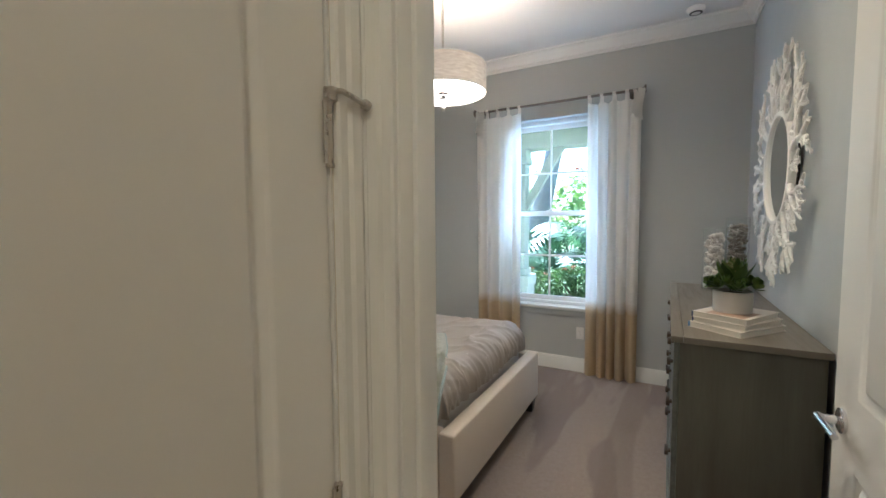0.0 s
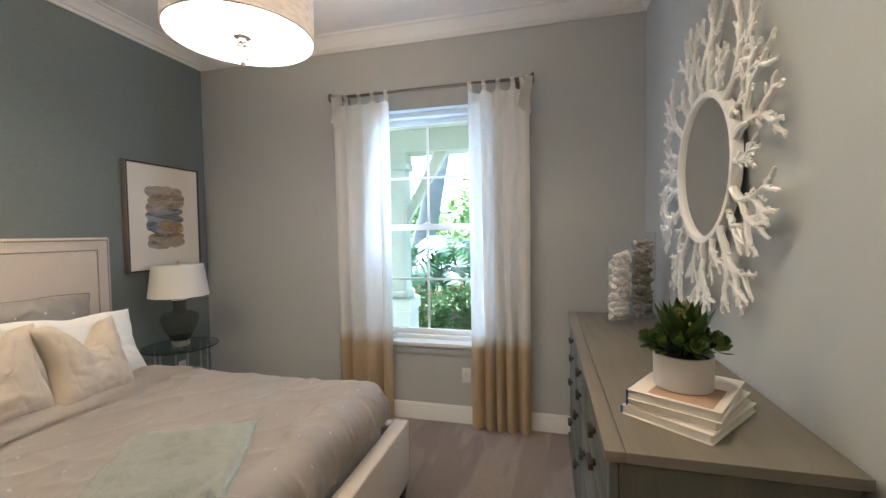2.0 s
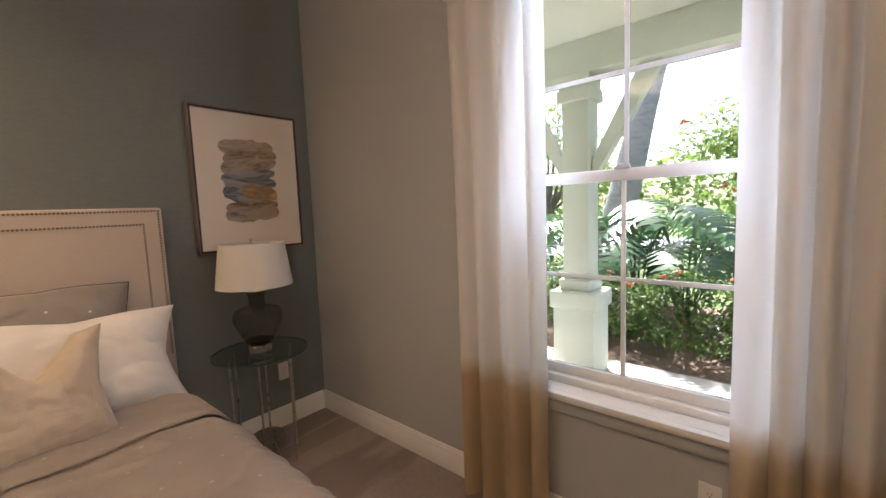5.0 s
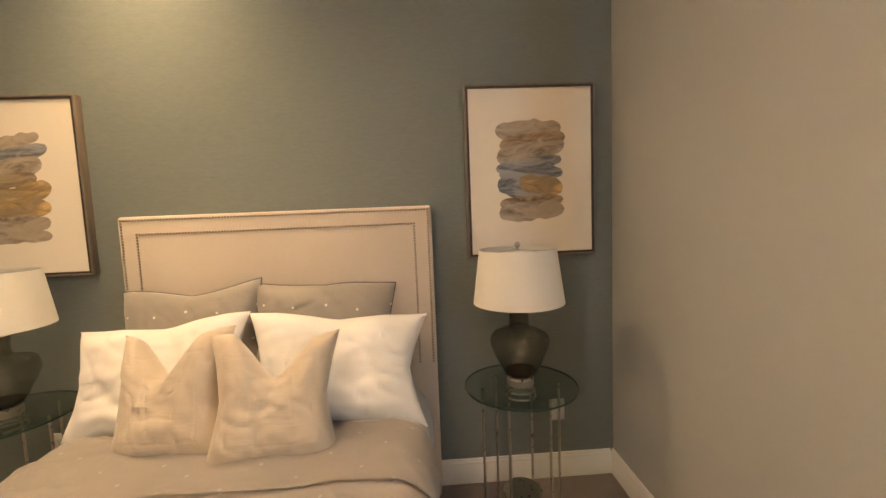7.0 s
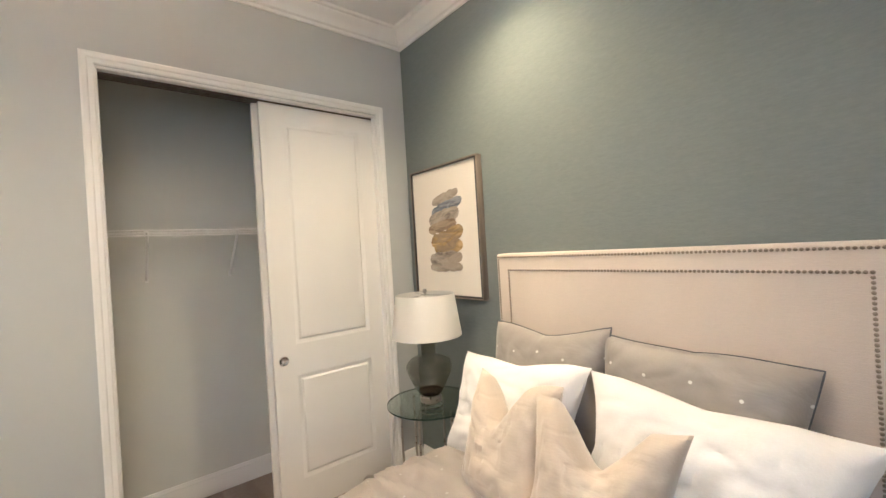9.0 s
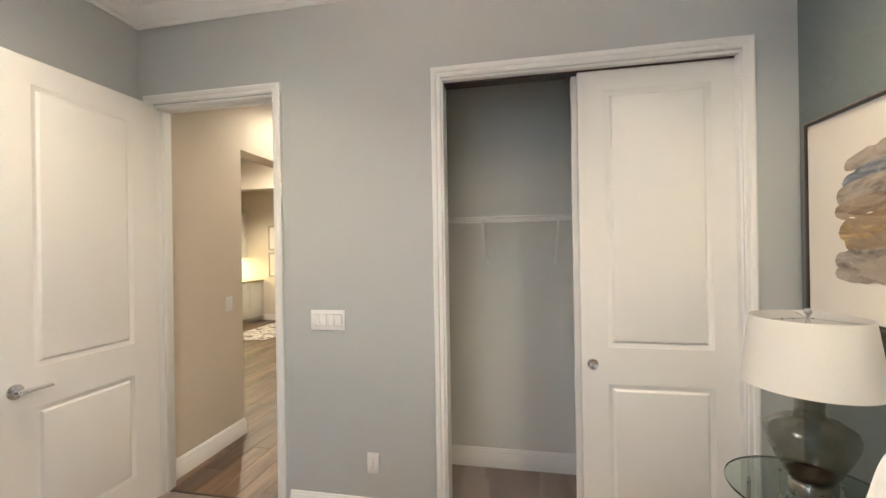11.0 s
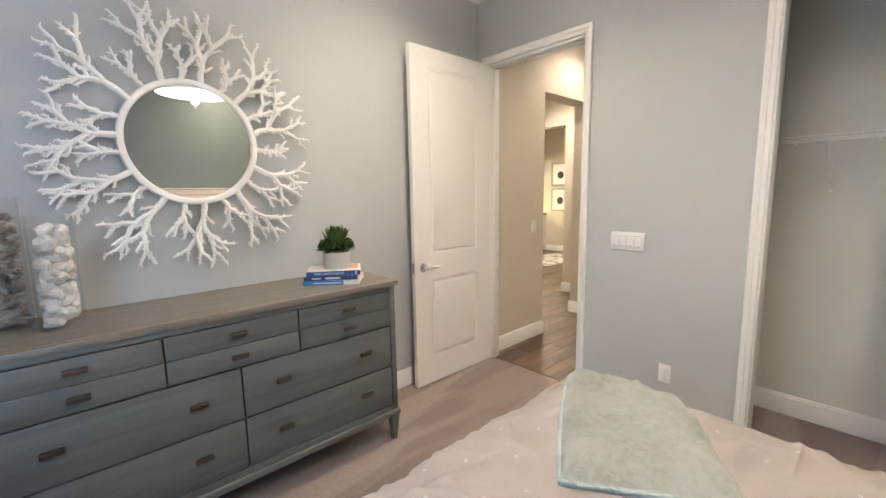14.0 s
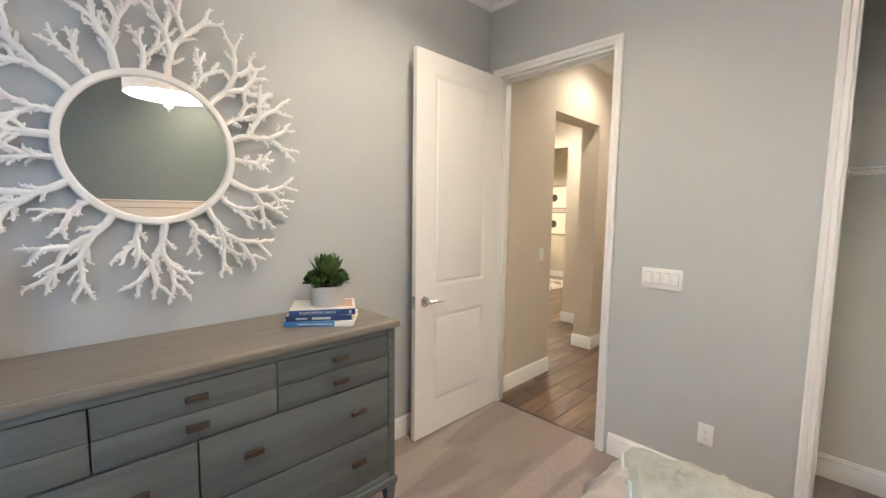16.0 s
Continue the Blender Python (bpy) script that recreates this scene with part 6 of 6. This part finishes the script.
def leaves(name, spots, size, mat, parent, rnd, droop=0.3):
    """Many folded leaves in one mesh."""
    vs, fs = [], []
    for p in spots:
        l, w = size * rnd.uniform(0.7, 1.3), size * rnd.uniform(0.28, 0.42)
        m = Euler((rnd.uniform(-0.9, 0.9), rnd.uniform(-1.0, 0.7), rnd.uniform(0, 6.283))).to_matrix()
        k = len(vs)
        for q in ((0, 0, 0), (l * 0.45, -w, w * 0.4), (l, 0, -droop * l), (l * 0.45, w, w * 0.4), (l * 0.5, 0, 0)):
            vs.append(p + m @ Vector(q))
        fs += [(k, k + 1, k + 4), (k + 1, k + 2, k + 4), (k + 2, k + 3, k + 4), (k + 3, k, k + 4)]
    me = bpy.data.meshes.new(name)
    me.from_pydata([tuple(v) for v in vs], [], fs)
    me.materials.append(mat)
    ob = new(name, me)
    if parent:
        ob.parent = parent
    return ob


def shrub(x, y, rx, ry, h, seed, count):
    s = thing("hedge_shrub", (x, y, -0.17), "clipped green shrub with small red flowers", "shrub", "porch hedge")
    r = random.Random(seed)
    bm = bmesh.new()
    for k in range(7):
        a = r.uniform(0, 6.28)
        tube([(0.05 * math.cos(a), 0.05 * math.sin(a), 0.0), (0.25 * rx * math.cos(a), 0.25 * ry * math.sin(a), h * 0.35), (0.6 * rx * math.cos(a), 0.6 * ry * math.sin(a), h * 0.75)], [0.014, 0.01, 0.005], 5, bm)
    part("stems", bm, mm.m, s)
    spots = []
    while len(spots) < count:
        u, v, w = r.uniform(-1, 1), r.uniform(-1, 1), r.uniform(0.0, 1)
        d = (abs(u) ** 3 + abs(v) ** 3 + abs(2 * w - 1) ** 4) ** (1 / 3)
        bump = 1 + 0.16 * noise.noise(Vector((u * 2.4 + seed, v * 2.4, w * 2.4)))
        if 0.70 * bump < d < 1.0 * bump:
            spots.append(Vector((u * rx, v * ry, 0.06 + w * h)))
    tagged(leaves("foliage", spots, 0.062, HEDGE, s, r), kind="stuff")
    for k in range(5):
        bm = bmesh.new()
        c = Vector((r.uniform(-0.8, 0.8) * rx, r.uniform(-0.9, 0.3) * ry, h * r.uniform(0.85, 1.06) + 0.06))
        for i in range(9):
            q = c + Vector((r.uniform(-0.035, 0.035), r.uniform(-0.035, 0.035), r.uniform(-0.01, 0.025)))
            bmesh.ops.create_icosphere(bm, subdivisions=1, radius=0.014, matrix=Matrix.Translation(q) @ Matrix.Diagonal((1.2, 1.2, 0.6, 1)))
        part("flower", bm, FLOWER, s)


for k in range(9):
    shrub(-3.9 + 0.92 * k + 0.1 * math.sin(k * 3), 7.18 + 0.08 * math.sin(k * 1.7), 0.56, 0.56, 0.72 + 0.06 * math.sin(k * 2.3), k, 2100)


def split_leaf(l, w, seed):
    """A deeply cut leaf: a midrib with finger lobes."""
    r = random.Random(seed)
    bm = bmesh.new()
    n = 8
    mid = lambda u: Vector((l * u, 0, -0.28 * l * u * u))
    rib = [bm.verts.new(mid(i / (2 * n))) for i in range(2 * n + 1)]
    for s in (-1, 1):
        for i in range(n):
            a, b = rib[2 * i], rib[2 * i + 2]
            c = rib[2 * i + 1]
            u = (2 * i + 1) / (2 * n)
            reach = w / 2 * (1.0 - 0.55 * abs(u - 0.35) ** 1.2 - 0.45 * u * u) * r.uniform(0.85, 1.1)
            tip = c.co + Vector((0.28 * reach + 0.03, s * reach, -0.22 * reach + r.uniform(-0.02, 0.02)))
            m1 = a.co.lerp(tip, 0.55) + Vector((0.004, 0, 0.02))
            m2 = b.co.lerp(tip, 0.55) + Vector((0.012, 0, 0.02))
            v1, v2, vt = bm.verts.new(m1 + Vector((0.0, 0, 0))), bm.verts.new(m2 - Vector((0.012, 0, 0))), bm.verts.new(tip)
            bm.faces.new((a, c, v1))
            bm.faces.new((c, b, v2))
            bm.faces.new((c, v2, vt, v1))
    return mesh_of("leaf", bm, PHILO)


def philodendron(x, y, seed, h):
    t = thing("philodendron", (x, y, -0.17), "large split-leaf philodendron in the bed", "plant", "philodendrons")
    r = random.Random(seed)
    ms = [split_leaf(r.uniform(0.65, 0.9), r.uniform(0.65, 0.85), seed * 10 + k) for k in range(3)]
    for k in range(20):
        a = 360 * k / 20 * 1.618 + r.uniform(-20, 20)
        e = r.uniform(0.25, 0.8)
        ca, sa = math.cos(radians(a)), math.sin(radians(a))
        top = Vector((ca * e, sa * e, h * r.uniform(0.62, 1.1)))
        part("stalk", tube([(0.05 * ca, 0.05 * sa, 0.0), (0.45 * e * ca, 0.45 * e * sa, top.z * 0.65), top], [0.014, 0.011, 0.007], 6), PHILO, t)
        share("leaf", r.choice(ms), t, Matrix.Translation(top) @ pose(0, 0, 0, r.uniform(-15, 15), r.uniform(-5, 40), a + r.uniform(-20, 20)))


for x, y, s, h in ((-1.45, 8.55, 1, 1.35), (-1.95, 8.15, 6, 1.45), (-0.45, 8.35, 2, 1.1), (-2.9, 8.9, 3, 1.3), (0.7, 8.6, 4, 1.2), (1.9, 8.7, 5, 1.1)):
    philodendron(x, y, s, h)


def palm(x, y, lean, h, seed):
    t = thing("palm_tree", (x, y, -0.2), "tall palm with a ringed grey trunk", "palm tree", "palms")
    r = random.Random(seed)
    pts, rad = [], []
    n = 90
    for i in range(n + 1):
        u = i / n
        pts.append((lean * u + 0.05 * math.sin(u * 3), 0.1 * u, h * u))
        rad.append((0.29 - 0.11 * min(1, u * 2.2)) * (1 + 0.035 * (i % 3 == 0)))
    bark = Mat("palm_bark", (0.30, 0.27, 0.25), 0.9)
    bark.colour(bark.ramp(bark.noise(9, 5, bark.at((1, 1, 3))), (0.3, (0.30, 0.28, 0.27)), (0.7, (0.52, 0.49, 0.47))))
    bark.bump(bark.noise(30, 4), 0.6, 0.02)
    part("trunk", tube(pts, rad, 20), bark.m, t)
    for k in range(16):
        a = 2 * math.pi * k / 16 + r.uniform(-0.15, 0.15)
        bm = bmesh.new()
        stem = [Vector((lean, 0.1, h)) + Vector((math.cos(a), math.sin(a), 0)) * (2.2 * u) + Vector((0, 0, 0.9 * u - 1.9 * u * u)) for u in [i / 14 for i in range(15)]]
        tube(stem, [0.025 * (1 - 0.06 * i) for i in range(15)], 5, bm)
        for i in range(2, 15):
            for s in (-1, 1):
                for q in (0, 0.5):
                    base = stem[i - 1].lerp(stem[i], q)
                    side = Vector((-math.sin(a), math.cos(a), 0)) * s
                    tipp = base + side * 0.55 * math.sin(math.pi * (i + 1) / 17) + Vector((math.cos(a), math.sin(a), 0)) * 0.22 - Vector((0, 0, 0.25))
                    w = Vector((math.cos(a), math.sin(a), 0)) * 0.02
                    bm.faces.new([bm.verts.new(c) for c in (base - w, base + w, tipp)])
        part("frond", bm, PHILO, t)


palm(-2.74, 8.9, 1.25, 6.2, 2)


def tree(x, y, h, r0, count, seed, flowers):
    t = thing("garden_tree", (x, y, -0.2), "leafy garden tree with orange-red blossom" if flowers else "leafy green garden tree", "tree", "garden trees")
    r = random.Random(seed)
    bark = painted("tree_bark", (0.16, 0.13, 0.10), 0.95, 1.0, 0.2)
    part("trunk", tube([(0, 0, 0), (0.06, 0.02, h * 0.2), (0.0, 0.05, h * 0.42)], [0.12, 0.09, 0.07], 10), bark, t)
    clumps = []
    for k in range(16):
        a, e = r.uniform(0, 6.28), r.uniform(0.15, 1.0)
        c = Vector((math.cos(a) * r0 * e, math.sin(a) * r0 * e, h * (0.34 + 0.66 * r.random() * (1.15 - 0.6 * e))))
        part("limb", tube([(0, 0.04, h * 0.3), c * 0.5 + Vector((0, 0, h * 0.22)), c], [0.05, 0.03, 0.012], 6), bark, t)
        clumps.append((c, r.uniform(0.45, 0.8) * r0 * 0.55))
    spots = []
    for c, q in clumps:
        for k in range(count // len(clumps)):
            d = Vector((r.gauss(0, 1), r.gauss(0, 1), r.gauss(0, 0.7))).normalized() * q * (r.random() ** 0.4)
            spots.append(c + d)
    tagged(leaves("crown", spots, 0.105, TREELEAF, t, r), kind="stuff")
    if flowers:
        bm = bmesh.new()
        for k in range(40):
            c, q = r.choice(clumps)
            p = c + Vector((r.gauss(0, 1), -abs(r.gauss(0, 1)), r.gauss(0, 0.7))).normalized() * q
            for i in range(4):
                bmesh.ops.create_icosphere(bm, subdivisions=1, radius=0.03, matrix=Matrix.Translation(p + Vector((r.uniform(-0.05, 0.05), r.uniform(-0.05, 0.05), r.uniform(-0.03, 0.03)))))
        tagged(part("blossom", bm, FLOWER, t), kind="stuff")


tree(0.1, 11.6, 4.3, 1.75, 9000, 3, True)
tree(3.4, 12.5, 4.4, 2.0, 5000, 5, True)
tree(-5.6, 13.0, 4.5, 2.2, 5000, 7, False)

FENCE = painted("black_aluminium", (0.02, 0.02, 0.022), 0.45, 0.0, 0.05)
fence = thing("garden_fence", (0, 14.4, -0.22), "black aluminium picket fence across the garden", "fence")
picket = mesh_of("picket", boxes((-0.009, 0.009, -0.009, 0.009, 0.05, 1.2)), FENCE)
for k in range(110):
    share("picket", picket, fence, pose(-6.6 + 0.12 * k, 0, 0))
for z in (0.15, 0.95, 1.13):
    part("rail", boxes((-6.7, 6.7, -0.016, 0.016, z - 0.015, z + 0.015)), FENCE, fence)
post = mesh_of("post", boxes((-0.035, 0.035, -0.035, 0.035, 0, 1.3)), FENCE)
for k in range(7):
    share("post", post, fence, pose(-6.7 + 2.23 * k, 0, 0))
# distant tree line, uneven clumps of leaves
far = random.Random(12)
spots = []
for k in range(60):
    cx, cz, q = -45 + 1.5 * k, far.uniform(0.5, 4.0), far.uniform(1.2, 2.6)
    for i in range(110):
        d = Vector((far.gauss(0, 1), far.gauss(0, 1), far.gauss(0, 1))).normalized() * q * far.random() ** 0.4
        spots.append(Vector((cx, 38 + far.uniform(-3, 3), cz)) + d)
tagged(leaves("tree_line", spots, 0.7, TREELEAF, None, far), "distant green tree line behind the road", "trees", kind="stuff")
# loose chips on the mulch
spots = []
vs, fs = [], []
for k in range(2600):
    p = Vector((rr.uniform(-3.2, 3.0), rr.uniform(6.36, 7.0), -0.148 + rr.uniform(0, 0.012)))
    a, l, w = rr.uniform(0, 6.28), rr.uniform(0.015, 0.045), rr.uniform(0.005, 0.012)
    c, s = math.cos(a), math.sin(a)
    i = len(vs)
    for u, v in ((-l, -w), (l, -w), (l, w), (-l, w)):
        vs.append((p.x + u * c - v * s, p.y + u * s + v * c, p.z + rr.uniform(0, 0.012)))
    fs += [(i, i + 1, i + 2), (i, i + 2, i + 3)]
me = bpy.data.meshes.new("mulch_chips")
me.from_pydata(vs, [], fs)
me.materials.append(mm.m)
tagged(new("mulch_chips", me), "loose bark chips on the bed", "mulch", kind="stuff")

# ---- hall floor planks ----
PLANK = timber("wood_look_plank", (0.07, 0.040, 0.022), (0.28, 0.175, 0.10), 7, "y", 0.38, 0.10, 0.75, 0.1)
hall_floor = structure("floor_hall", boxes((HX0 - 0.3, 5.0, -6.0, 0.57, -0.06, -0.006)), painted("grout", (0.20, 0.16, 0.12), 0.9, 0.3, 0.05), "wood-look plank tile hall floor", "floor")
pw, pl = 0.15, 0.9
plank_me = mesh_of("plank", box(bmesh.new(), -pw / 2 + 0.0012, pw / 2 - 0.0012, -pl / 2 + 0.0012, pl / 2 - 0.0012, -0.0055, 0.0, 0.0012, 1), PLANK)
ir = random.Random(2)
x = HX0 - 0.25
while x < 4.3:
    y = 0.57 - pl / 2 - ir.uniform(0, pl)
    first = 0.57 - (y + pl / 2)
    if first > 0.05 and x < 1.2:
        share("plank", mesh_of("plank", box(bmesh.new(), -pw / 2 + 0.0012, pw / 2 - 0.0012, -first / 2 + 0.0012, first / 2 - 0.0012, -0.0055, 0.0, 0.0012, 1), PLANK), hall_floor, pose(x, 0.57 - first / 2, 0))
    while y > -5.4:
        if x < 1.4 or y < -0.5:
            share("plank", plank_me, hall_floor, pose(x, y, 0))
        y -= pl
    x += pw
structure("trim_threshold", boxes((DX0 + 0.017, DX1 - 0.017, 0.566, 0.582, -0.004, 0.003), bevel=0.001), BRONZE, "thin dark strip between carpet and tile", "threshold")
